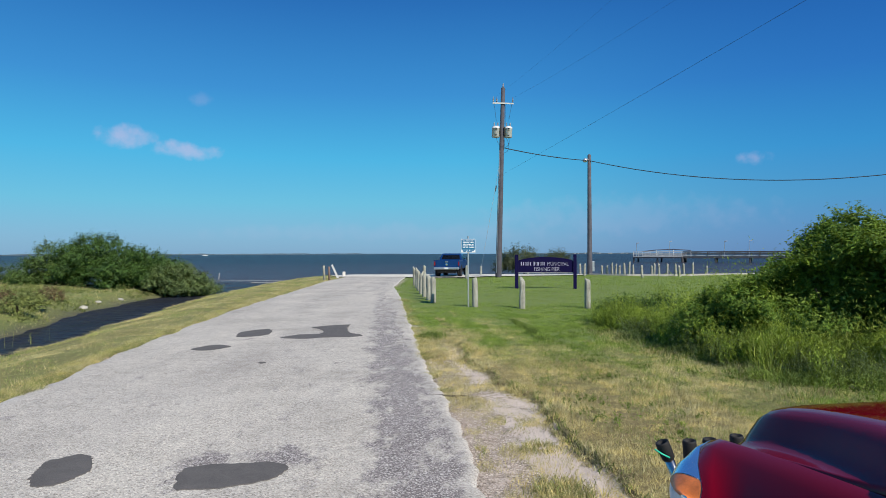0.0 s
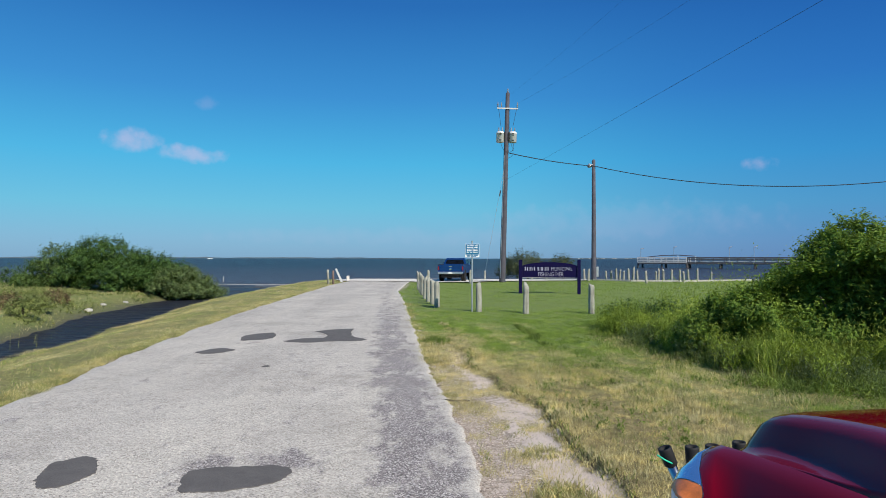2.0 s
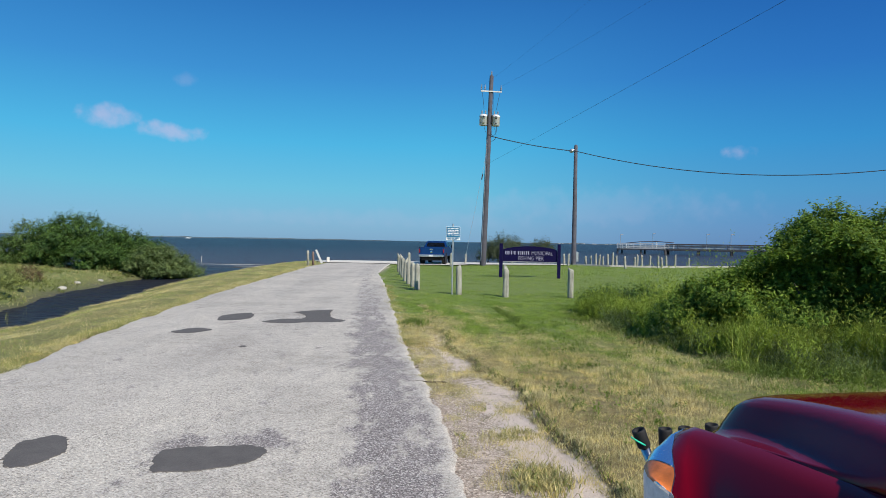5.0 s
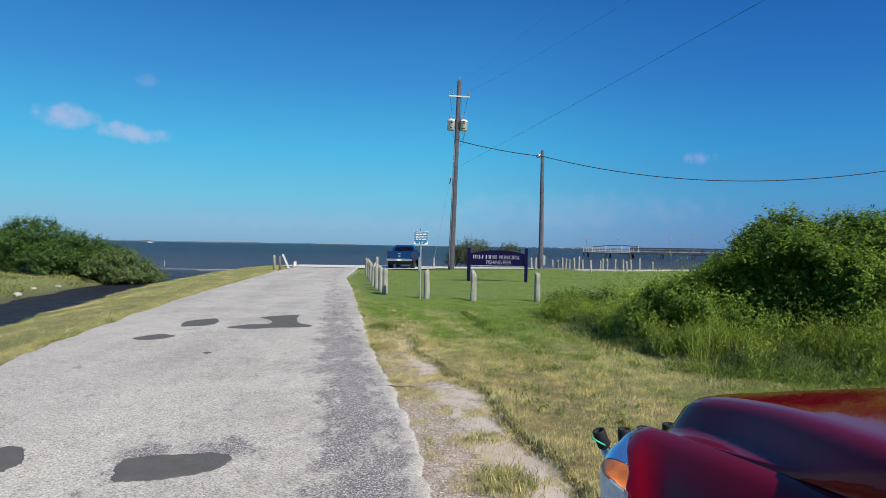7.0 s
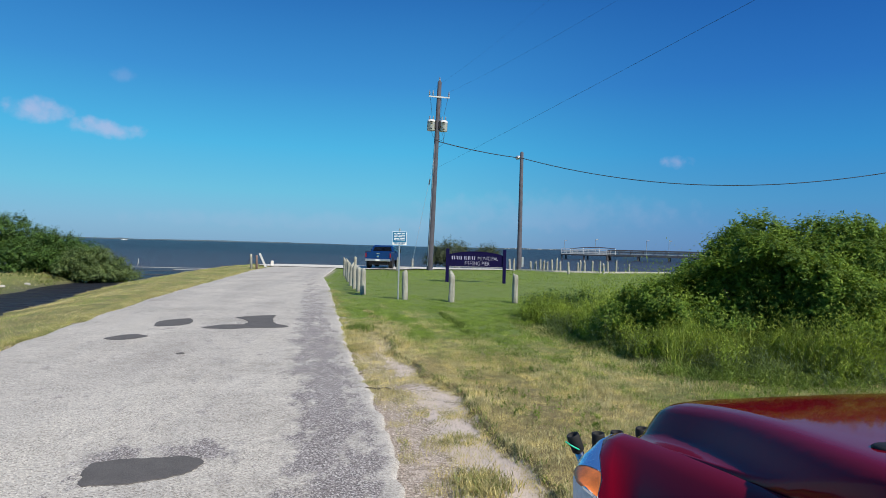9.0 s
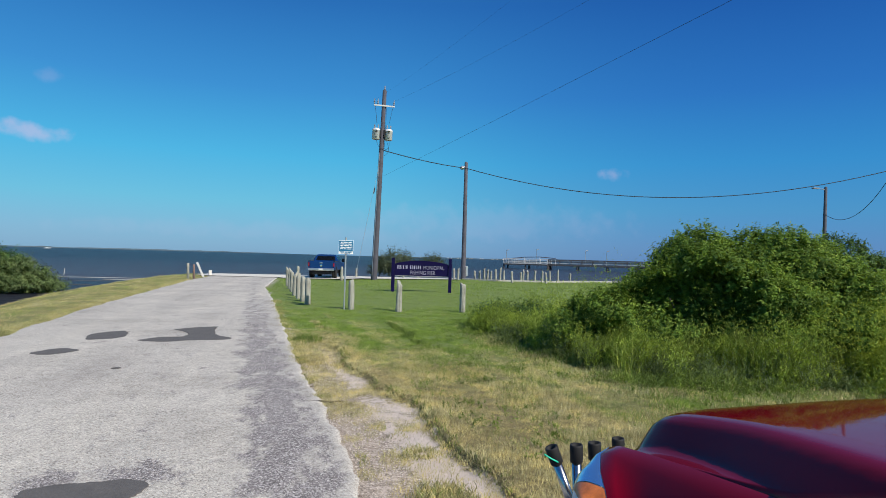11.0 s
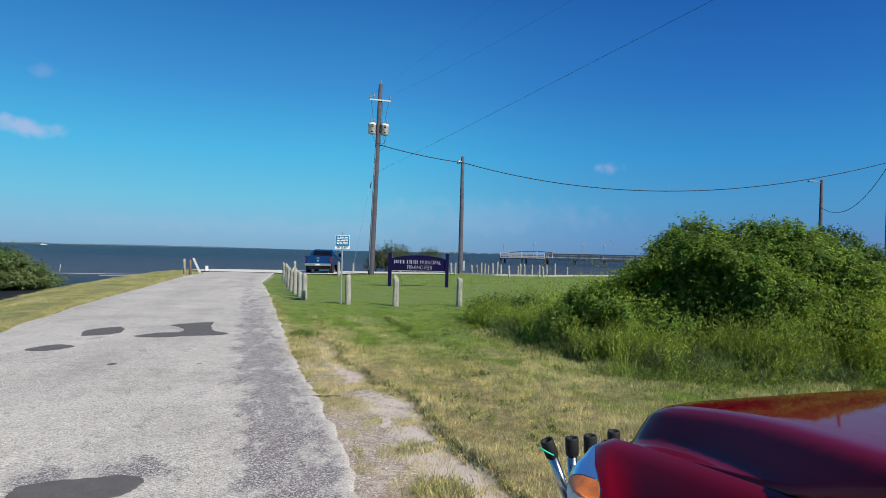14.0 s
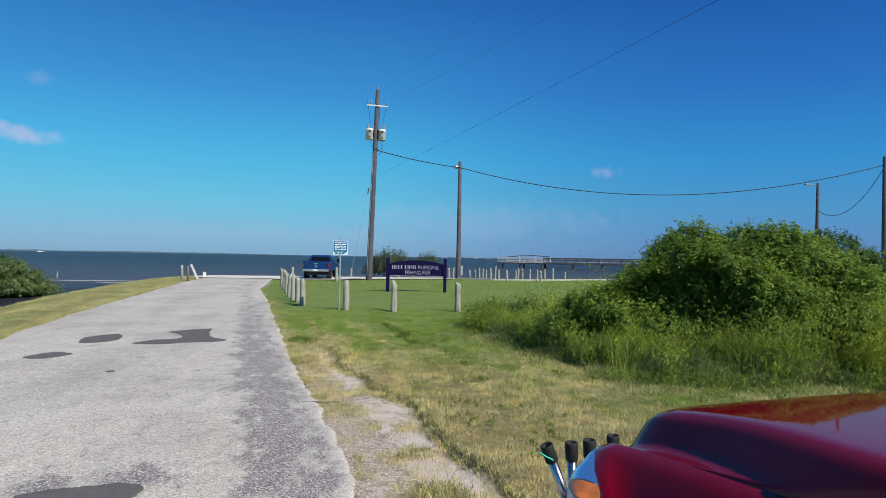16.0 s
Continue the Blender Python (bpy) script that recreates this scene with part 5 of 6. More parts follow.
def bollard_mesh(name, high, r, seed):
    bm = bmesh.new()
    lathe(bm, [(r * 1.04, -0.12), (r * 1.03, 0.1), (r * 1.0, 0.25), (r, 0.42), (r * 0.97, 0.58), (r * 0.96, high - 0.10), (r * 0.93, high - 0.04), (r * 0.80, high - 0.005), (r * 0.40, high + 0.006)], 22)
    for v in bm.verts:
        turn = math.atan2(v.co.y, v.co.x)
        k = 1 + 0.16 * noise.noise((v.co.x * 14, v.co.y * 14, v.co.z * 2.5 + seed * 7))
        k -= 0.16 * max(0.0, noise.noise((math.cos(turn) * 5 + seed * 3, math.sin(turn) * 5, v.co.z * 0.8)))
        v.co.x *= k
        v.co.y *= k
        if v.co.z > high * 0.9:
            v.co.z += 0.17 * noise.noise((v.co.x * 5 + seed, v.co.y * 5, seed))
    me = bpy.data.meshes.new(name)
    bm.to_mesh(me)
    bm.free()
    me.shade_smooth()
    me.materials.append(M_POST)
    return me


BOLLARDS = [bollard_mesh("bollard", 0.87, 0.090, s) for s in range(4)]


def bollard(x, y, s=1.0, wide=1.0, lean=(0, 0), label="weathered grey wooden bollard standing in the grass", group="posts beside the lane"):
    ob = new("bollard", BOLLARDS[int(abs(x * 7 + y * 3)) % 4])
    ob.matrix_world = pose(x, y, stand(x, y), lean[0], lean[1], (x * 77 + y * 31) % 360) @ Matrix.Diagonal((wide, wide, s, 1))
    return tagged(ob, label, "bollard", group)


for x, y, s, ln in ((0.98, 18.8, 1.0, (1, -1)), (2.33, 18.2, 1.0, (0, 1)), (4.24, 18.1, 0.98, (-1, 0)), (-0.33, 20.6, 0.98, (0, 0)), (-0.50, 21.8, 1.0, (1, 2)), (-0.69, 23.1, 0.98, (0, -2)),
                    (-0.88, 24.8, 1.0, (0, 1)), (-1.07, 27.0, 1.0, (-1, 0)), (-1.25, 29.2, 1.05, (1, 0)), (-1.45, 31.5, 1.05, (0, 1)), (-1.15, 38.0, 1.05, (0, 0)), (1.5, 39.4, 0.95, (0, 0))):
    bollard(x, y, s, 1.0, ln)
for k, (u, d, s) in enumerate(((243, 45.5, 1.05), (250, 44.5, 1.1), (281, 47, 0.9), (290, 46.5, 0.9), (299, 46, 1.1), (305, 46.5, 1.0), (312, 46, 0.9), (321, 45, 1.1), (329, 45.5, 1.25), (336, 44, 1.0), (352, 40.6, 1.05), (369, 45, 0.9), (373, 44.2, 1.1),
                               (382, 44.8, 1.05), (396, 45.4, 1.05), (411, 45.4, 1.0), (418, 41.2, 0.95), (426, 45.2, 1.05), (442, 46.0, 1.15), (466, 46, 0.8), (67, 46, 0.9), (150, 46.0, 0.85), (176, 46.2, 0.85))):
    bollard(u / 1090 * d, d, s * 0.9, 0.88, ((k * 37) % 5 - 2, (k * 53) % 7 - 3), "weathered wooden post on the shore edge", "posts along the shore")


def stub(x, y, high, r, mat, label, lean=0.0):
    bm = bmesh.new()
    lathe(bm, [(r, -0.15), (r, high - 0.03), (r * 0.8, high)], 10)
    ob = part("post", bm, mat, None, smooth=True)
    ob.matrix_world = pose(x, y, stand(x, y), 0, lean, 0)
    return tagged(ob, label, "post", "posts at the lane's end")


stub(-7.25, 37.6, 0.92, 0.075, M_POST, "weathered grey post at the end of the lane", -2)
stub(-7.05, 38.2, 0.85, 0.065, M_REDPOST, "reddish wooden post at the end of the lane", -1)
bm = bmesh.new()
box(bm, (-0.065, -0.03, -0.1), (0.065, 0.03, 0.95), 0.01)
lean_board = part("leaning_plank", bm, M_PALERAIL)
lean_board.matrix_world = pose(-7.1, 41.5, 0.02, 0, -24, 0)
tagged(lean_board, "grey plank leaning out of the ground", "plank")
bm = bmesh.new()
box(bm, (-0.10, -0.10, -0.1), (0.10, 0.10, 0.34), 0.03)
blk = part("marker_block", bm, M_CONCRETE)
blk.matrix_world = pose(-6.95, 43.2, 0.03, 0, 0, 12)
tagged(blk, "small pale concrete marker block", "block")


def sag(a, b, drop, n=28):
    a, b = Vector(a), Vector(b)
    return [tuple(a.lerp(b, k / n) - Vector((0, 0, drop * 4 * (k / n) * (1 - k / n)))) for k in range(n + 1)]


def pole_shaft(bm, high, r0, r1):
    lathe(bm, [(r0, -0.4), (r0, 0.2), (r0 * 0.5 + r1 * 0.5, high / 2), (r1, high - 0.05), (r1 * 0.5, high + 0.03)], 14)


def transformer(parent, x, z):
    bm = bmesh.new()
    lathe(bm, [(0.23, z - 0.46), (0.27, z - 0.44), (0.27, z + 0.12), (0.285, z + 0.13), (0.285, z + 0.17), (0.27, z + 0.18), (0.27, z + 0.22), (0.22, z + 0.28), (0.07, z + 0.32)], 18, Matrix.Translation((x, -0.02, 0)))
    tank = part("transformer_tank", bm, M_TANK, parent, "pale grey enamelled transformer can", True)
    for dx in (-0.12, 0.12):
        bm = bmesh.new()
        lathe(bm, [(0.03, 0), (0.055, 0.05), (0.03, 0.08), (0.05, 0.13), (0.03, 0.17), (0.045, 0.21), (0.02, 0.30)], 8, Matrix.Translation((x + dx, -0.02, z + 0.27)))
        part("bushing", bm, M_GLAZE, tank)
    for dz in (-0.30, 0.05, 0.16):
        bm = bmesh.new()
        box(bm, (x - 0.08, -0.325, z + dz - 0.06), (x + 0.06, -0.275, z + dz - 0.01), 0.01)
        part("terminal", bm, M_RUBBER, tank, "black terminal block")
    bm = bmesh.new()
    box(bm, (x * 0.33 - 0.035, -0.22, z - 0.30), (x * 0.33 + 0.035, -0.12, z + 0.22), 0.01)
    part("cutout", bm, M_RUBBER, tank, "dark cutout beside the pole")
    bm = bmesh.new()
    box(bm, (min(0, x), -0.04, z + 0.05), (max(0, x), 0.04, z + 0.13), 0.005)
    part("bracket", bm, M_STEEL, tank)


POLE = empty("utility_pole", (3.75, 41.8, stand(3.75, 41.8)), label="tall brown wooden utility pole with twin transformers", category="utility pole")
POLE.matrix_world = pose(3.75, 41.8, stand(3.75, 41.8), 0, 1.65, 0)
bm = bmesh.new()
pole_shaft(bm, 12.9, 0.21, 0.135)
part("shaft", bm, M_POLE, POLE, smooth=True)
bm = bmesh.new()
box(bm, (-0.70, -0.19, 11.74), (0.72, -0.13, 11.83), 0.01)
arm = part("crossarm", bm, M_PALERAIL, POLE, "bleached crossarm")
for x in (-0.66, -0.42, 0.66):
    bm = bmesh.new()
    lathe(bm, [(0.02, 11.86), (0.06, 11.92), (0.03, 11.97), (0.06, 12.03), (0.03, 12.09), (0.02, 12.22)], 8, Matrix.Translation((x, -0.16, 0)))
    part("insulator", bm, M_GLAZE, POLE)
bm = bmesh.new()
lathe(bm, [(0.03, 12.9), (0.06, 12.98), (0.03, 13.05), (0.05, 13.12), (0.01, 13.2)], 8)
part("insulator", bm, M_GLAZE, POLE)
transformer(POLE, -0.42, 9.95)
transformer(POLE, 0.42, 9.95)
for a, b, c in (((-0.42, -0.1, 10.6), (-0.5, -0.1, 11.3), (-0.64, -0.15, 11.9)), ((0.42, -0.1, 10.6), (0.52, -0.1, 11.3), (0.64, -0.15, 11.9)), ((0.16, -0.2, 11.7), (0.2, -0.2, 10.2), (0.16, -0.22, 8.8)),
                ((-0.4, -0.1, 9.5), (-0.22, -0.2, 8.7), (0.2, -0.2, 8.9)), ((0.45, -0.1, 9.5), (0.62, -0.2, 8.9), (0.2, -0.2, 8.8)), ((0.3, -0.2, 9.4), (0.7, -0.2, 8.6), (0.15, -0.2, 8.4))):
    pts = [tuple((1 - t) ** 2 * Vector(a) + 2 * t * (1 - t) * Vector(b) + t * t * Vector(c)) for t in (0, 0.2, 0.4, 0.6, 0.8, 1)]
    ribbon(pts, 0.012, "jumper_cable", M_WIRE, POLE)
bm = bmesh.new()
tube(bm, (-0.15, -0.12, 0.3), (-0.12, -0.1, 8.6), 0.03, n=6)
part("riser_conduit", bm, M_STEEL, POLE, "grey riser pipe")

LIGHT_POLE = empty("light_pole", (10.95, 46.0, stand(10.95, 46)), label="brown wooden pole with a small area light", category="pole")
bm = bmesh.new()
pole_shaft(bm, 9.0, 0.19, 0.13)
part("shaft", bm, M_POLE, LIGHT_POLE, smooth=True)
bm = bmesh.new()
tube(bm, (-0.1, -0.05, 8.62), (-0.28, -0.1, 8.66), 0.03, n=8)
lathe(bm, [(0.12, 8.42), (0.17, 8.50), (0.15, 8.60), (0.07, 8.70)], 12, Matrix.Translation((-0.34, -0.1, 0)))
part("area_light", bm, M_STEEL, LIGHT_POLE, "pale enamelled lamp head")
bm = bmesh.new()
box(bm, (0.17, -0.10, 0.28), (0.33, 0.02, 1.02), 0.01)
part("meter_box", bm, M_STEEL, LIGHT_POLE, "small grey meter box")

FAR_POLE = empty("utility_pole", (39.0, 35.7, 0), label="brown wooden pole carrying the service cable", category="utility pole")
bm = bmesh.new()
pole_shaft(bm, 9.2, 0.19, 0.13)
part("shaft", bm, M_POLE, FAR_POLE, smooth=True)
LAMP_POLE = empty("street_lamp", (45.0, 48.0, 0), label="wooden pole with a short arm and a flat lamp head", category="street lamp")
LAMP_POLE.matrix_world = pose(45.0, 48.0, -0.5, 0, 0.8, 0)
bm = bmesh.new()
pole_shaft(bm, 9.5, 0.19, 0.13)
part("shaft", bm, M_POLE, LAMP_POLE, smooth=True)
bm = bmesh.new()
tube(bm, (0, 0, 9.25), (-0.9, -0.1, 9.3), 0.035, n=8)
part("arm", bm, M_GLAZE, LAMP_POLE)
bm = bmesh.new()
box(bm, (-1.5, -0.22, 9.24), (-0.85, 0.05, 9.36), 0.04)
part("lamp_head", bm, M_GLAZE, LAMP_POLE, "flat grey lamp head")

wire = empty("overhead_cable", label="black service cable sagging between the poles", category="cable")
ribbon(sag((4.15, 41.65, 8.75), (10.95, 45.9, 8.5), 0.12), 0.030, "span", M_WIRE, wire)
ribbon(sag((10.95, 45.9, 8.5), (39.0, 35.7, 8.6), 2.1), 0.030, "span", M_WIRE, wire)
wire = empty("overhead_cable", label="black cable drooping to the lamp pole", category="cable")
ribbon(sag((39.0, 35.7, 8.5), (45.1, 48.0, 6.5), 1.62), 0.022, "span", M_WIRE, wire)
wire = empty("overhead_cable", label="thin black wires running inland from the pole", category="cable")
ribbon(sag((4.05, 41.65, 6.95), (10.62, -12.0, 6.94), 0.08, 60), 0.0042, "span", M_WIRE, wire)
ribbon(sag((4.75, 41.6, 12.1), (17.4, -12.0, 12.4), 0.95, 60), 0.003, "span", M_WIRE, wire)
ribbon(sag((3.45, 41.6, 12.1), (12.6, -12.0, 12.4), 0.95, 60), 0.002, "span", M_WIRE, wire)
wire = empty("guy_wire", label="thin steel guy wire with a pale guard", category="cable")
ribbon([(3.95, 41.7, 8.2), (2.45, 41.5, 0.0)], 0.010, "strand", M_STEEL, wire)
ribbon([(3.62, 41.66, 6.2), (3.56, 41.65, 5.8)], 0.035, "strain_insulator", M_WIRE, wire)

# ---- signs ----


def bars(parent, x0, x1, z, h, y, mat, pieces, name="text_bar", gap=0.35):
    """A line of writing too small to read, as short plain bars."""
    total = sum(pieces) + gap * (len(pieces) - 1)
    k = (x1 - x0) / total
    x = x0
    for p in pieces:
        bm = bmesh.new()
        box(bm, (x, y - 0.004, z - h / 2), (x + p * k, y, z + h / 2))
        part(name, bm, mat, parent)
        x += (p + gap) * k


notice = empty("notice_sign", (0.77, 18.85, stand(0.77, 18.85)), label="blue and white notice sign on a thin steel post", category="sign")
bm = bmesh.new()
tube(bm, (0, 0, -0.2), (0, 0, 2.16), 0.024, n=8)
part("post", bm, M_STEEL, notice)
bm = bmesh.new()
box(bm, (-0.215, -0.045, 1.66), (0.215, -0.03, 2.07), 0.003)
panel = part("panel", bm, M_WHITE, notice, "white sign panel")
bm = bmesh.new()
box(bm, (-0.203, -0.050, 1.745), (0.203, -0.0452, 2.058))
part("blue_field", bm, M_SIGNBLUE, panel, "blue printed field")
for z, pcs in ((2.01, (1, 2, 1.5)), (1.96, (2, 1, 2)), (1.91, (1.5, 2.5, 1)), (1.86, (2, 2)), (1.815, (1, 1, 2))):
    bars(panel, -0.165, 0.165, z, 0.021, -0.0505, M_WHITE, pcs)
bars(panel, -0.17, 0.17, 1.722, 0.025, -0.0455, M_SIGNBLUE, (2, 1, 2))
bars(panel, -0.15, 0.12, 1.69, 0.022, -0.0455, M_SIGNBLUE, (1, 2))

SIGN = empty("entrance_sign", (4.72, 28.4, stand(4.72, 28.4)), -14, "dark navy wooden sign with an arched top and white lettering", "sign")
for x in (-1.33, 1.33):
    bm = bmesh.new()
    box(bm, (x - 0.075, -0.075, -0.2), (x + 0.075, 0.075, 1.56), 0.012)
    part("post", bm, M_NAVY, SIGN)
bm = bmesh.new()
top = [(-1.25 + 2.50 * k / 24, 1.28 + 0.17 * math.sin(math.pi * k / 24) ** 0.7 if 0 < k < 24 else 1.28) for k in range(25)]
outline = [(-1.25, 0.74)] + top + [(1.25, 0.74)]
front = [bm.verts.new((x, -0.03, z)) for x, z in outline]
back = [bm.verts.new((x, 0.03, z)) for x, z in outline]
bm.faces.new(front[::-1])
bm.faces.new(back)
for k in range(len(outline)):
    j = (k + 1) % len(outline)
    bm.faces.new((front[k], front[j], back[j], back[k]))
bmesh.ops.recalc_face_normals(bm, faces=bm.faces[:])
board = part("board", bm, M_NAVY, SIGN, "navy painted board")
bm = bmesh.new()
box(bm, (-1.23, -0.035, 0.715), (1.23, 0.035, 0.736), 0.004)
part("bottom_rail", bm, M_PALEWOOD, SIGN, "pale bottom rail")


def lettering(text, size, x, z, parent, squeeze=0.76):
    cu = bpy.data.curves.new("lettering", "FONT")
    cu.body, cu.size, cu.extrude, cu.align_x = text, size, 0.004, "CENTER"
    cu.offset = -0.003
    cu.materials.append(M_LETTER)
    ob = new("lettering", cu)
    ob.parent = parent
    ob.matrix_basis = pose(x, -0.036, z, 90, 0, 0) @ Matrix.Diagonal((squeeze, 1, 1, 1))
    ob["label"] = "white painted letters"
    return ob


lettering("MUNICIPAL", 0.255, 0.56, 1.045, board, 0.74)
lettering("FISHING PIER", 0.265, 0.06, 0.80, board)
bars(board, -1.13, -0.66, 1.135, 0.165, -0.031, M_LETTER, (0.3, 0.3, 0.1, 0.25, 0.1, 0.3), "name_bar", 0.30)
bars(board, -0.54, -0.04, 1.135, 0.165, -0.031, M_LETTER, (0.3, 0.1, 0.4, 0.1, 0.25, 0.25), "name_bar", 0.30)

# ---- the blue pickup ----


def section_loft(bm, rings):
    """Skin a row of closed outlines, capped at both ends."""
    loops = [[bm.verts.new(p) for p in r] for r in rings]
    for a, b in zip(loops, loops[1:]):
        for k in range(len(a)):
            bm.faces.new((a[k], a[(k + 1) % len(a)], b[(k + 1) % len(a)], b[k]))
    bm.faces.new(loops[0][::-1])
    bm.faces.new(loops[-1])
    bmesh.ops.recalc_face_normals(bm, faces=bm.faces[:])
    return bm


def wheel(parent, x, y, r=0.39, w=0.26):
    m = Matrix.Translation((x, y, r)) @ Matrix.Rotation(radians(90), 4, "Y")
    bm = bmesh.new()
    lathe(bm, [(r * 0.62, -w / 2), (r * 0.92, -w / 2), (r, -w * 0.36), (r, w * 0.36), (r * 0.92, w / 2), (r * 0.62, w / 2)], 26, m)
    t = part("tyre", bm, M_RUBBER, parent, "black tyre", True)
    bm = bmesh.new()
    lathe(bm, [(r * 0.2, -w * 0.48), (r * 0.62, -w * 0.45), (r * 0.62, w * 0.45), (r * 0.2, w * 0.48)], 20, m)
    part("rim", bm, M_STEEL, t, "grey metal rim")


def blue_pickup():
    car = empty("pickup_truck", (0.24, 41.5, 0.035), -10, "blue pickup truck with a chrome rear bumper, parked facing the bay", "pickup truck")
    # axes: x right, y forward from the tailgate
    bm = bmesh.new()
    for x0, x1 in ((-0.98, -0.88), (0.88, 0.98)):
        box(bm, (x0, 0.02, 0.62), (x1, 1.95, 1.26), 0.03)
    box(bm, (-0.93, 0.02, 0.60), (0.93, 5.4, 0.72), 0.03)
    box(bm, (-0.98, 1.9, 0.62), (0.98, 5.45, 1.22), 0.06)
    part("body", bm, M_BLUE, car)
    bm = bmesh.new()
    rings = []
    for z, wx, y0, y1 in ((1.2, 0.94, 1.98, 4.2), (1.32, 0.92, 2.0, 4.05), (1.66, 0.78, 2.2, 3.4), (1.78, 0.70, 2.35, 3.2)):
        rings.append([(-wx, y0, z), (wx, y0, z), (wx, y1, z), (-wx, y1, z)])
    section_loft(bm, rings)
    bmesh.ops.bevel(bm, geom=bm.edges[:], offset=0.03, segments=2, affect="EDGES")
    part("cab", bm, M_BLUE, car)
    def pane(name, corners, label, thick=0.012):
        bm = bmesh.new()
        bm.faces.new([bm.verts.new(p) for p in corners])
        bmesh.ops.solidify(bm, geom=bm.faces[:], thickness=thick)
        return part(name, bm, M_WINDOW, car, label)

    pane("rear_window", ((-0.74, 1.985, 1.33), (0.74, 1.985, 1.33), (0.65, 2.165, 1.65), (-0.65, 2.165, 1.65)), "dark tinted rear window")
    for s in (-1, 1):
        pane("side_window", ((s * 0.935, 2.12, 1.33), (s * 0.935, 3.05, 1.33), (s * 0.795, 2.95, 1.64), (s * 0.795, 2.30, 1.64)), "dark side window")
        pane("side_window", ((s * 0.935, 3.12, 1.33), (s * 0.935, 3.95, 1.33), (s * 0.795, 3.40, 1.64), (s * 0.795, 3.02, 1.64)), "dark side window")
        for y in (1.05, 4.5):
            bm = bmesh.new()
            lathe(bm, [(0.47, -0.02), (0.47, 0.02), (0.44, 0.03)], 20, Matrix.Translation((s * 0.965, y, 0.42)) @ Matrix.Rotation(radians(90), 4, "Y"))
            part("wheel_arch", bm, M_RUBBER, car, "dark wheel arch")
        bm = bmesh.new()
        box(bm, (s * 0.88, 0.0, 1.255), (s * 0.985, 1.95, 1.29), 0.012)
        part("bed_rail", bm, M_RUBBER, car, "black bed rail cap")
    bm = bmesh.new()
    box(bm, (-0.70, 0.1, 0.30), (0.70, 4.9, 0.60), 0.05)
    part("underbody", bm, M_RUBBER, car, "dark underbody")
    bm = bmesh.new()
    box(bm, (-0.12, 2.30, 1.70), (0.12, 2.34, 1.735), 0.005)
    part("brake_lamp", bm, M_TAIL, car, "small red brake lamp")
    for x in (-0.40, 0.40):
        bm = bmesh.new()
        box(bm, (x - 0.13, 2.6, 1.22), (x + 0.13, 2.72, 1.62), 0.05)
        part("headrest", bm, M_SEAT, car, "dark seat back")
    bm = bmesh.new()
    box(bm, (-0.845, -0.03, 0.75), (0.845, 0.04, 1.27), 0.025)
    gate = part("tailgate", bm, M_BLUE, car)
    bm = bmesh.new()
    box(bm, (-0.13, -0.045, 1.10), (0.13, -0.02, 1.18), 0.01)
    part("latch_handle", bm, M_CHROME, gate, "chrome latch handle")
    bm = bmesh.new()
    lathe(bm, [(0.09, 0), (0.09, 0.012), (0.04, 0.02)], 12, Matrix.Translation((0, -0.03, 0.94)) @ Matrix.Rotation(radians(90), 4, "X"))
    part("badge", bm, M_CHROME, gate, "round chrome badge")
    for s in (-1, 1):
        bm = bmesh.new()
        box(bm, (s * 0.885, -0.035, 0.86), (s * 0.968, 0.06, 1.16), 0.02)
        part("tail_lamp", bm, M_TAIL, car, "red tail lamp")
        bm = bmesh.new()
        box(bm, (s * 1.0, 3.7, 1.2), (s * 1.22, 3.85, 1.48), 0.04)
        part("door_mirror", bm, M_RUBBER, car, "black door mirror")
    bm = bmesh.new()
    box(bm, (-0.95, -0.20, 0.57), (0.95, -0.02, 0.75), 0.035)
    bumper = part("rear_bumper", bm, M_BUMPER, car, "chrome step bumper")
    bm = bmesh.new()
    box(bm, (-0.16, -0.215, 0.60), (0.16, -0.2, 0.72), 0.004)
    part("number_plate", bm, M_WHITE, bumper, "plain pale plate")
    for x in (-0.82, 0.82):
        for y in (1.05, 4.5):
            wheel(car, x, y)
    car.scale = (0.89, 0.89, 0.89)
    return car


blue_pickup()

# ---- the red pickup beside the camera ----
CAR_AT, CAR_TURN = (1.575, 1.93, 0.0), 6.0     # middle of the hood's front edge; heading


def sheet(rows, close=False):
    bm = bmesh.new()
    vs = [[bm.verts.new(p) for p in r] for r in rows]
    for a, b in zip(vs, vs[1:]):
        for k in range(len(a) - 1):
            bm.faces.new((a[k], a[k + 1], b[k + 1], b[k]))
    bmesh.ops.recalc_face_normals(bm, faces=bm.faces[:])
    return bm


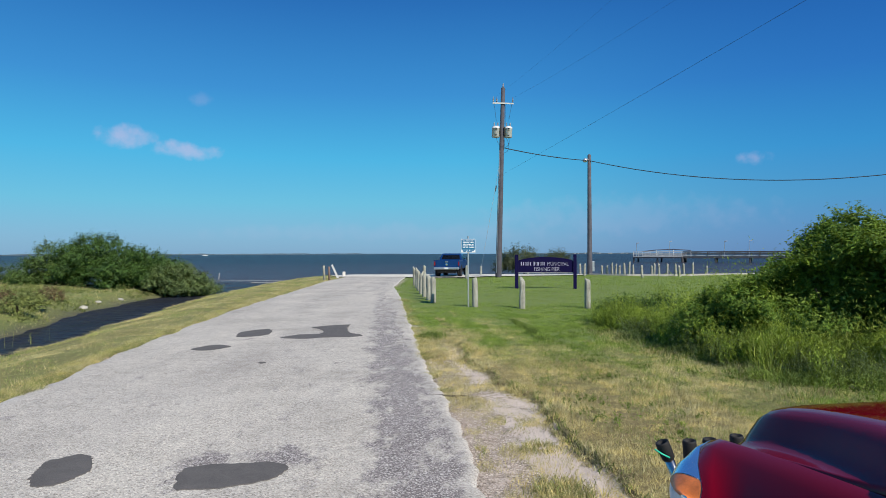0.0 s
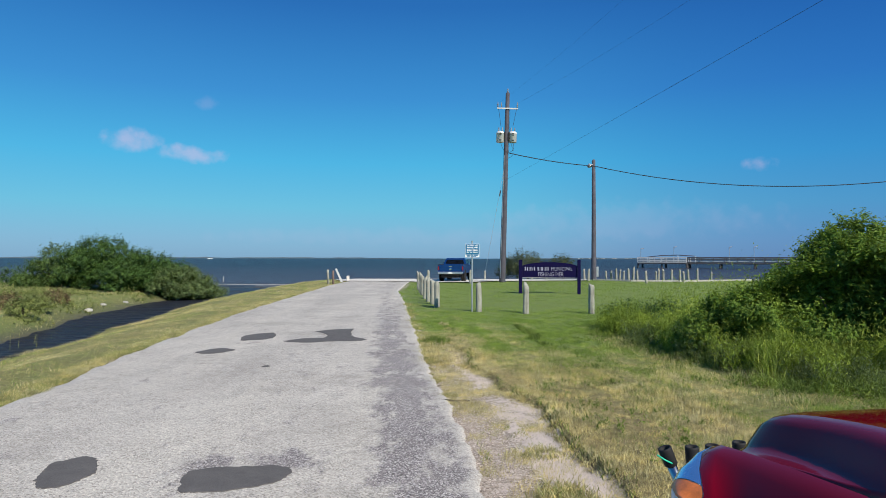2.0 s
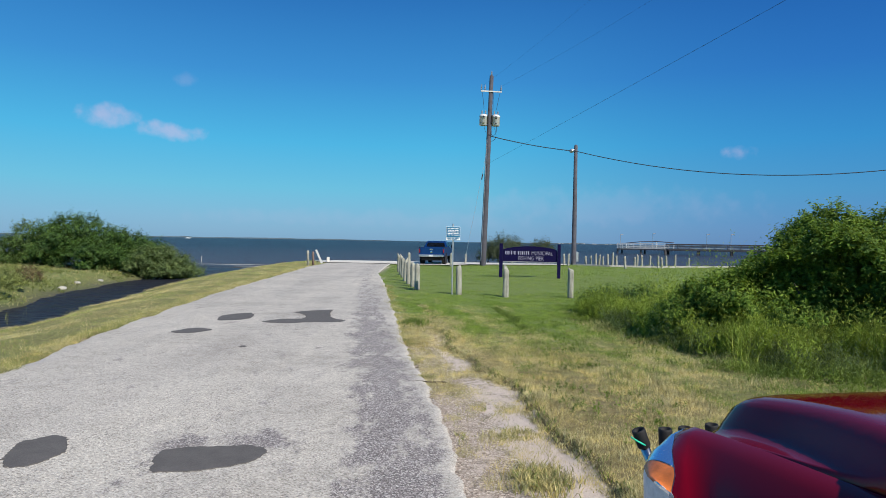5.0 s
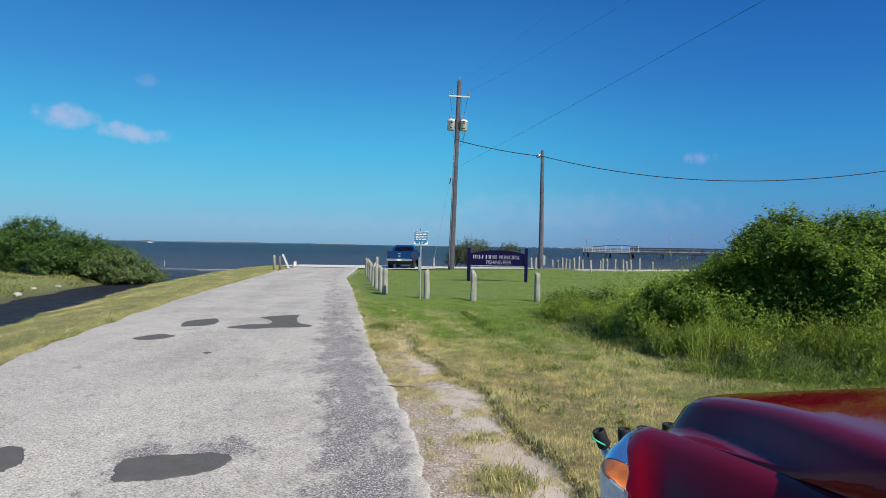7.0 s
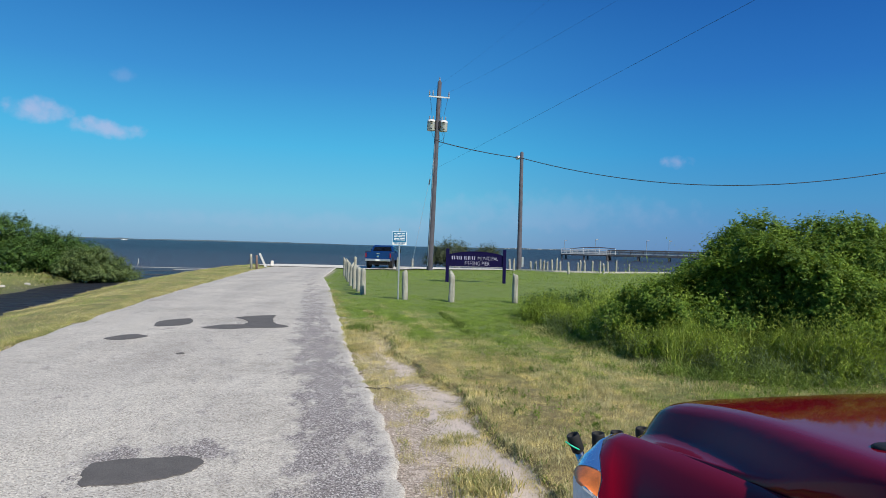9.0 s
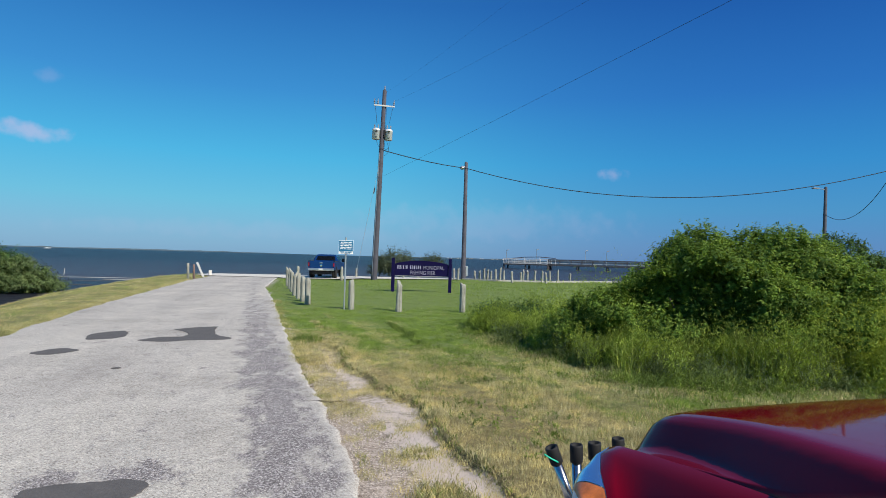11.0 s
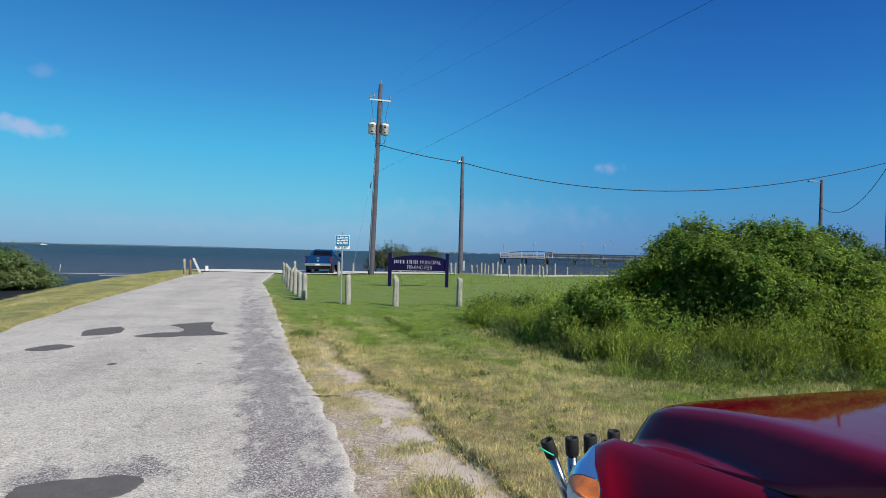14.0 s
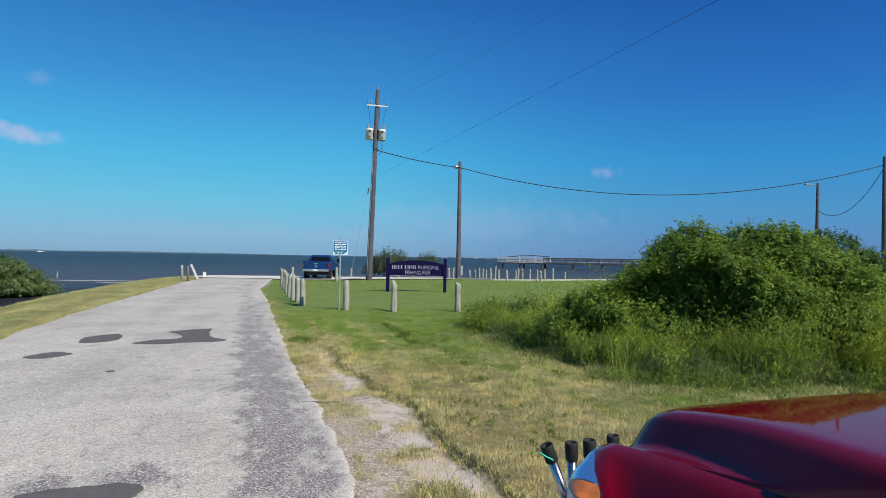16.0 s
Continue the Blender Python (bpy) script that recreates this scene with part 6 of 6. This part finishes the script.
def red_pickup():
    car = empty("red_pickup", CAR_AT, CAR_TURN, label="dark metallic red pickup truck parked on the verge", category="pickup truck")
    # local axes: x right from the centre line, y forward from the hood's front edge
    half, seam = 1.0, 0.20

    def rise(y):
        return 0.09 * min(1.5, max(0.0, -y))

    def hood_z(s, y):
        """Height of the hood at s metres in from its seam, y metres from the nose."""
        u = min(1.0, max(0.0, (-y - 0.25) / 0.9))
        s = s + 0.14 * u * u * (3 - 2 * u)     # the crease spreads rearwards
        crown = float(np.interp(s, [0, 0.025, 0.05, 0.075, 0.125, 0.15, 0.18, 0.24, 0.45, 0.8], [0.0, 0.002, 0.006, 0.018, 0.086, 0.100, 0.105, 0.107, 0.109, 0.112]))
        nose = 0.040 * max(0, 1 + y / 0.60) ** 2 + 0.04 * max(0, 1 + y / 0.07) ** 2
        nose += 0.05 * max(0, 1 + y / 0.12) ** 2 * max(0, 1 - abs(s - 0.16) / 0.12)
        return 1.074 + rise(y) + crown - nose

    ss = [0.009 * k for k in range(24)] + [0.23, 0.27, 0.34, 0.45, 0.6, 0.8]
    ys = [0.0, -0.012, -0.03, -0.055, -0.09, -0.14] + [-0.2 - 0.06 * k for k in range(25)]
    xs = ss + [1.6 - s for s in ss[-2::-1]]
    rows = []
    for y in ys:
        row = []
        for x in xs:
            s = min(x, 1.6 - x)
            pinch = 0.05 * max(0, 1 + y / 0.30) ** 2 * max(0, 1 - s / 0.30) ** 1.5     # rounded front corners
            row.append((x - half + seam, y - pinch, hood_z(s, y)))
        edge_z = 1.060 + rise(y) - (1.074 + rise(y) - hood_z(-0.2, y))
        row = [(-half + seam - 0.001, row[0][1], min(edge_z, row[0][2] - 0.004))] + row + [(half - seam + 0.001, row[-1][1], min(edge_z, row[-1][2] - 0.004))]
        rows.append(row)
    rows.insert(0, [(x * 0.99, y - 0.02, z - 0.07) for x, y, z in rows[0]])
    hood = part("hood", sheet(rows), M_RED, car, smooth=True)
    bm = bmesh.new()
    lathe(bm, [(0.098, -0.012), (0.100, 0.0), (0.094, 0.006), (0.0, 0.008)], 24, Matrix.Translation((-0.612, -0.862, 1.2575)) @ Matrix.Rotation(radians(-41), 4, "Z") @ Matrix.Rotation(radians(-1), 4, "Y") @ Matrix.Diagonal((0.86, 0.40, 0.6, 1)))
    part("hood_vent", bm, M_RUBBER, hood, "black oval vent", True)
    for side in (-1, 1):
        prof = [(0.012, 0.50), (0.0, 0.68), (0.0, 0.83), (0.002, 0.905), (0.008, 0.955), (0.022, 0.99), (0.050, 1.020), (0.095, 1.048), (0.150, 1.067), (0.191, 1.074), (0.1935, 1.0735), (0.1955, 1.071), (0.196, 1.03)]
        steep = [0.50, 0.60, 0.66, 0.70, 0.75, 0.81, 0.885, 0.972, 1.040, 1.074, 1.0735, 1.071, 1.03]
        steps = [0, 0.012, 0.03] + [0.045 + 0.955 * (k / 36) ** 1.4 for k in range(37)]
        rows, lip = [], []
        for u in steps:
            row = []
            sink = min(1.0, (u + 0.06) / 0.20)
            sink = sink * sink * (3 - 2 * sink)
            for (px, top), low in zip(prof, steep):
                pz = top + (low - top) * sink
                front = float(np.interp(px, [0, 0.025, 0.06, 0.085, 0.11, 0.15, 0.2], [-0.32, -0.29, -0.25, -0.185, -0.117, -0.07, -0.045]))
                y = front + (-1.7 - front) * u
                nose = 0.012 * max(0, 1 + (y + 0.05) / 0.40) ** 2 + 0.012 * max(0, 1 - u / 0.03)
                up = 1 if top > 0.8 else 0
                row.append((side * (half - px), y, pz + (rise(y) - nose) * up))
            rows.append(row)
        part("fender", sheet(rows), M_RED, car, smooth=True)
        # headlight: wrapped round the corner, from the fender's slanting edge outwards
        edge = [rows[0][k] for k in (3, 4, 5, 6, 7, 8, 9)] + [(side * 0.72, -0.045, 1.0), (side * 0.60, -0.035, 1.0)]
        plan = [(0.992, -0.325), (0.998, -0.26), (0.996, -0.19), (0.978, -0.125), (0.935, -0.075), (0.87, -0.045), (0.79, -0.02), (0.70, -0.01), (0.60, -0.005)]

        def skin(u0, u1, v0, v1, back, wide=10, tall=8):
            """A patch of the lamp: u runs round the corner, v from its foot over the shoulder to the fender."""
            out = []
            for i in range(wide + 1):
                u = u0 + (u1 - u0) * i / wide
                ks = range(len(plan))
                fx, fy = (float(np.interp(u, ks, [p[a] for p in plan])) for a in (0, 1))
                e = Vector([float(np.interp(u, ks, [p[a] for p in edge])) for a in (0, 1, 2)])
                e.z = max(e.z, 0.965)
                a, c = Vector((side * fx, fy, 0.955)), Vector((side * fx, fy, max(e.z, 1.0) + 0.004))
                col = []
                for j in range(tall + 1):
                    v = v0 + (v1 - v0) * j / tall
                    if v < 0:
                        p = Vector((side * (fx + 0.004 * v), fy, 0.955 + 0.1 * v))
                    else:
                        p = a * (1 - v) ** 2 + c * 2 * v * (1 - v) + e * v * v
                    p -= Vector((side * 0.75, 0.35, 0.55)) * back
                    col.append(tuple(p))
                out.append(col)
            return out

        lamp = part("headlight", sheet(skin(0, 8, -1, 0.995, 0.005, 18, 12)), M_CLOUDY, car, "headlight with cloudy plastic lens and amber signal", True)
        part("reflector", sheet(skin(3.35, 6.6, 0.20, 0.985, 0.0)), M_LAMPCHROME, lamp, "bright chrome reflector", True)
        part("reflector", sheet(skin(0.1, 1.4, 0.25, 0.985, 0.0)), M_LAMPCHROME, lamp, "bright chrome reflector", True)
        part("turn_signal", sheet(skin(1.45, 3.3, 0.27, 0.985, 0.0)), M_AMBER, lamp, "amber turn signal", True)
        bm = sheet([[(side * (x + 0.002), y + 0.002, z) for z in (0.842, 0.85, 0.858)] for x, y in plan])
        part("lens_rim", bm, M_CLOUDY, lamp, "cloudy pale lens edge", True)
    # front, flanks and what closes the body
    bm = bmesh.new()
    box(bm, (-0.58, -0.08, 0.80), (0.58, 0.0, 0.965), 0.02)
    part("grille", bm, M_RUBBER, car, "dark grille")
    bm = bmesh.new()
    box(bm, (-0.97, -0.30, 0.60), (0.97, 0.0, 0.845), 0.05)
    part("front_valance", bm, M_RED, car)
    bm = bmesh.new()
    box(bm, (-0.94, 0.06, 0.40), (0.94, 0.24, 0.62), 0.05)
    part("front_bumper", bm, M_CHROME, car, "chrome front bumper")
    bm = bmesh.new()
    box(bm, (-0.97, -3.85, 0.45), (0.97, -1.68, 1.09), 0.05)
    box(bm, (-0.97, -5.4, 0.45), (0.97, -3.84, 0.64), 0.03)
    for x0, x1 in ((-0.97, -0.85), (0.85, 0.97)):
        box(bm, (x0, -5.4, 0.60), (x1, -3.84, 1.12), 0.03)
    box(bm, (-0.86, -5.4, 0.60), (0.86, -5.32, 1.10), 0.02)
    box(bm, (-0.82, -1.68, 0.45), (0.82, -0.08, 0.80), 0.02)
    part("body", bm, M_RED, car)
    bm = bmesh.new()
    rings = []
    for z, wx, y0, y1 in ((1.08, 0.95, -3.75, -1.7), (1.25, 0.93, -3.75, -1.9), (1.62, 0.78, -3.6, -2.5), (1.76, 0.70, -3.45, -2.7)):
        rings.append([(-wx, y0, z), (wx, y0, z), (wx, y1, z), (-wx, y1, z)])
    section_loft(bm, rings)
    bmesh.ops.bevel(bm, geom=bm.edges[:], offset=0.03, segments=2, affect="EDGES")
    part("cab", bm, M_RED, car)
    bm = bmesh.new()
    vs = [bm.verts.new(p) for p in ((-0.84, -1.89, 1.27), (0.84, -1.89, 1.27), (0.70, -2.44, 1.60), (-0.70, -2.44, 1.60))]
    bm.faces.new(vs)
    bmesh.ops.solidify(bm, geom=bm.faces[:], thickness=-0.012)
    part("windscreen", bm, M_WINDOW, car, "dark windscreen")
    for side in (-1, 1):
        bm = bmesh.new()
        vs = [bm.verts.new(p) for p in ((side * 0.925, -2.10, 1.28), (side * 0.925, -3.65, 1.28), (side * 0.785, -3.52, 1.60), (side * 0.785, -2.56, 1.60))]
        bm.faces.new(vs)
        bmesh.ops.solidify(bm, geom=bm.faces[:], thickness=0.02)
        part("side_window", bm, M_WINDOW, car, "dark side window")
        bm = bmesh.new()
        box(bm, (side * 0.98, -2.15, 1.14), (side * 1.20, -2.05, 1.34), 0.03)
        part("door_mirror", bm, M_RUBBER, car, "black door mirror")
    bm = bmesh.new()
    box(bm, (-0.80, -1.87, 1.10), (0.80, -1.64, 1.20), 0.02)
    part("cowl", bm, M_RUBBER, car, "black cowl under the windscreen")
    for x in (-0.86, 0.86):
        for y in (-0.75, -4.2):
            wheel(car, x, y, 0.38)
    return car


red_pickup()


def rod_holder(x, y, z, lean_x, lean_y, cord=False):
    ob = empty("rod_holder", (x, y, 0.0), label="steel rod holder, black cap" + (" and green cord" if cord else ""), category="rod holder", group="rod holders on the bumper rack")
    top, foot = Vector((0, 0, z)), Vector((lean_x, lean_y, z - 0.42))
    way = (top - foot).normalized()
    bm = bmesh.new()
    tube(bm, foot, top - way * 0.07, 0.021, n=14)
    part("tube", bm, M_TUBE, ob, "bright steel tube", True)
    bm = bmesh.new()
    q = Matrix.Translation(top) @ way.to_track_quat("Z", "Y").to_matrix().to_4x4()
    lathe(bm, [(0.024, -0.080), (0.028, -0.075), (0.029, -0.008), (0.027, 0.0), (0.020, -0.002), (0.019, -0.03)], 16, q)
    part("cap", bm, M_RUBBER, ob, "black rubber cap", True)
    if cord:
        ribbon([tuple(top + Vector(p)) for p in ((-0.034, -0.012, -0.028), (-0.012, -0.036, -0.04), (0.012, -0.036, -0.052), (0.034, -0.015, -0.066))], 0.0035, "cord", M_GREEN, ob, "green cord")
    return ob


rack = empty("bumper_rack", (1.60, 2.6, 0), label="steel tube rack bolted ahead of the bumper", category="rack")
bm = bmesh.new()
tube(bm, (-0.8, 0.02, 0.42), (0.8, 0.22, 0.42), 0.03, n=10)
part("crossbar", bm, M_STEEL, rack)
for x in (-0.5, 0.5):
    bm = bmesh.new()
    tube(bm, (x, -0.55, 0.52), (x, 0.02, 0.45), 0.03, n=10)
    part("bracket", bm, M_STEEL, rack)
rod_holder(0.925, 2.62, 0.80, 0.17, 0.0, True)
rod_holder(1.050, 2.64, 0.80, 0.02, 0.0)
rod_holder(1.145, 2.66, 0.80, 0.02, 0.0)
rod_holder(1.285, 2.71, 0.80, 0.02, 0.0)

# ---- the fishing pier ----


def fishing_pier():
    pier = empty("fishing_pier", (0, 0, WATER_Z), label="long wooden fishing pier on piles with pale rails", category="pier")

    def deck_run(a, b, wide, top, rail_mat, label, roof=False):
        a, b = Vector((*a, 0)), Vector((*b, 0))
        d = (b - a)
        m = Matrix.Translation(a) @ Matrix.Rotation(math.atan2(d.y, d.x), 4, "Z")
        L = d.length
        bm = bmesh.new()
        box(bm, (0, -wide / 2, top - 0.34), (L, wide / 2, top), 0, m)
        part("deck", bm, M_DARKTIMBER, pier)
        n = max(2, int(L / 6))
        for k in range(n + 1):
            for s in (-1, 1):
                bm = bmesh.new()
                tube(bm, m @ Vector((L * k / n, s * wide * 0.42, -1.5)), m @ Vector((L * k / n, s * wide * 0.42, top - 0.2)), 0.2, n=7)
                part("pile", bm, M_DARKTIMBER, pier)
        for s in (-1, 1):
            for z, h in (((1.15, 0.24), (0.70, 0.12), (0.05, 0.34)) if label == "dark" else ((1.15, 0.14), (0.80, 0.12), (0.48, 0.12), (0.10, 0.16))):
                bm = bmesh.new()
                box(bm, (0, s * wide / 2 - 0.05, top + z - h), (L, s * wide / 2 + 0.05, top + z), 0, m)
                part("rail", bm, rail_mat, pier)
            nn = int(L / 2.4)
            for k in range(nn + 1):
                bm = bmesh.new()
                box(bm, (L * k / nn - 0.06, s * wide / 2 - 0.06, top), (L * k / nn + 0.06, s * wide / 2 + 0.06, top + 1.15), 0, m)
                part("rail_post", bm, rail_mat, pier)

    deck_run((43.3, 138.2), (51.8, 132.5), 4.0, 1.20, M_PALERAIL, "pale")
    deck_run((51.8, 132.5), (112, 96), 2.4, 1.20, M_DARKTIMBER, "dark")
    for a, b in (((51.8, 131.2), (112, 94.7)), ((44, 136.0), (51.8, 130.9))):
        bm = bmesh.new()
        d = Vector((b[0] - a[0], b[1] - a[1], 0))
        m = Matrix.Translation((*a, 0)) @ Matrix.Rotation(math.atan2(d.y, d.x), 4, "Z")
        box(bm, (0, -0.04, 1.42), (d.length, 0.04, 1.53), 0, m)
        part("pale_rail", bm, M_PALERAIL, pier, "pale painted rail")
    # low arched beam over the pale end
    bm = bmesh.new()
    pts = [(44.5, 2.35), (47, 2.68), (50, 2.80), (53, 2.55)]
    for (x0, z0), (x1, z1) in zip(pts, pts[1:]):
        tube(bm, (x0, 166.2 - x0 * 0.65, z0), (x1, 166.2 - x1 * 0.65, z1), 0.09, n=6)
    part("canopy_beam", bm, M_POLE, pier)
    for x, z in pts:
        bm = bmesh.new()
        tube(bm, (x, 166.2 - x * 0.65, 0.7), (x, 166.2 - x * 0.65, z), 0.07, n=6)
        part("canopy_post", bm, M_WHITE, pier)
    for x, y, h in ((43.4, 138.2, 4.2), (49.3, 134.2, 4.5), (58.6, 128.3, 4.4), (62.6, 126.0, 4.4)):
        bm = bmesh.new()
        tube(bm, (x, y, 0.7), (x, y, h), 0.06, n=6)
        tube(bm, (x, y, h), (x + 0.6, y, h + 0.1), 0.09, n=6)
        part("lamp_standard", bm, M_STEEL, pier, "thin steel lamp standard")
    return pier


fishing_pier()

# ---- out on the water ----
boat = empty("motor_boat", (-390, 1010, WATER_Z - 0.1), 10, "small white motor boat far out on the bay", "boat")
bm = bmesh.new()
section_loft(bm, [[(x, -w, z0), (x, w, z0), (x, w * 1.15, z1), (x, -w * 1.15, z1)] for x, w, z0, z1 in ((-4, 1.1, 0, 0.7), (0, 1.2, 0, 0.8), (3, 0.9, 0.1, 1.0), (5, 0.1, 0.5, 1.2))])
part("hull", bm, M_WHITE, boat)
bm = bmesh.new()
box(bm, (-2, -1.0, 0.8), (1, 1.0, 1.6), 0.1)
part("cabin", bm, M_WHITE, boat)
bm = bmesh.new()
lathe(bm, [(0.03, -1.0), (0.03, 0.45), (0.02, 0.5)], 8)
mk = part("channel_marker", bm, M_PALEWOOD)
mk.matrix_world = pose(-18.2, 50, WATER_Z, 0, 6, 0)
tagged(mk, "thin white marker stake in the shallow water", "stake")

# pale houses scattered on the far shore
for k in range(26):
    az = radians(9.5 + k * 0.38 + 0.35 * math.sin(k * 2.3))
    bm = bmesh.new()
    w, h = 3 + 3 * abs(math.sin(k * 1.7)), 0.8 + 1.6 * abs(math.cos(k * 2.9))
    box(bm, (-w / 2, -5, -2), (w / 2, 5, h))
    section_loft(bm, [[(-w / 2 - 0.5, -5.5, h), (w / 2 + 0.5, -5.5, h), (w / 2 + 0.5, 5.5, h), (-w / 2 - 0.5, 5.5, h)], [(-w / 2 + 2, -0.3, h + 2.2), (w / 2 - 2, -0.3, h + 2.2), (w / 2 - 2, 0.3, h + 2.2), (-w / 2 + 2, 0.3, h + 2.2)]])
    ob = part("distant_house", bm, M_PALEWOOD)
    ob.matrix_world = pose(2860 * math.sin(az), 2860 * math.cos(az), 0.0, 0, 0, -math.degrees(az))
    tagged(ob, "tiny pale house on the far shore", "house", "houses on the far shore")
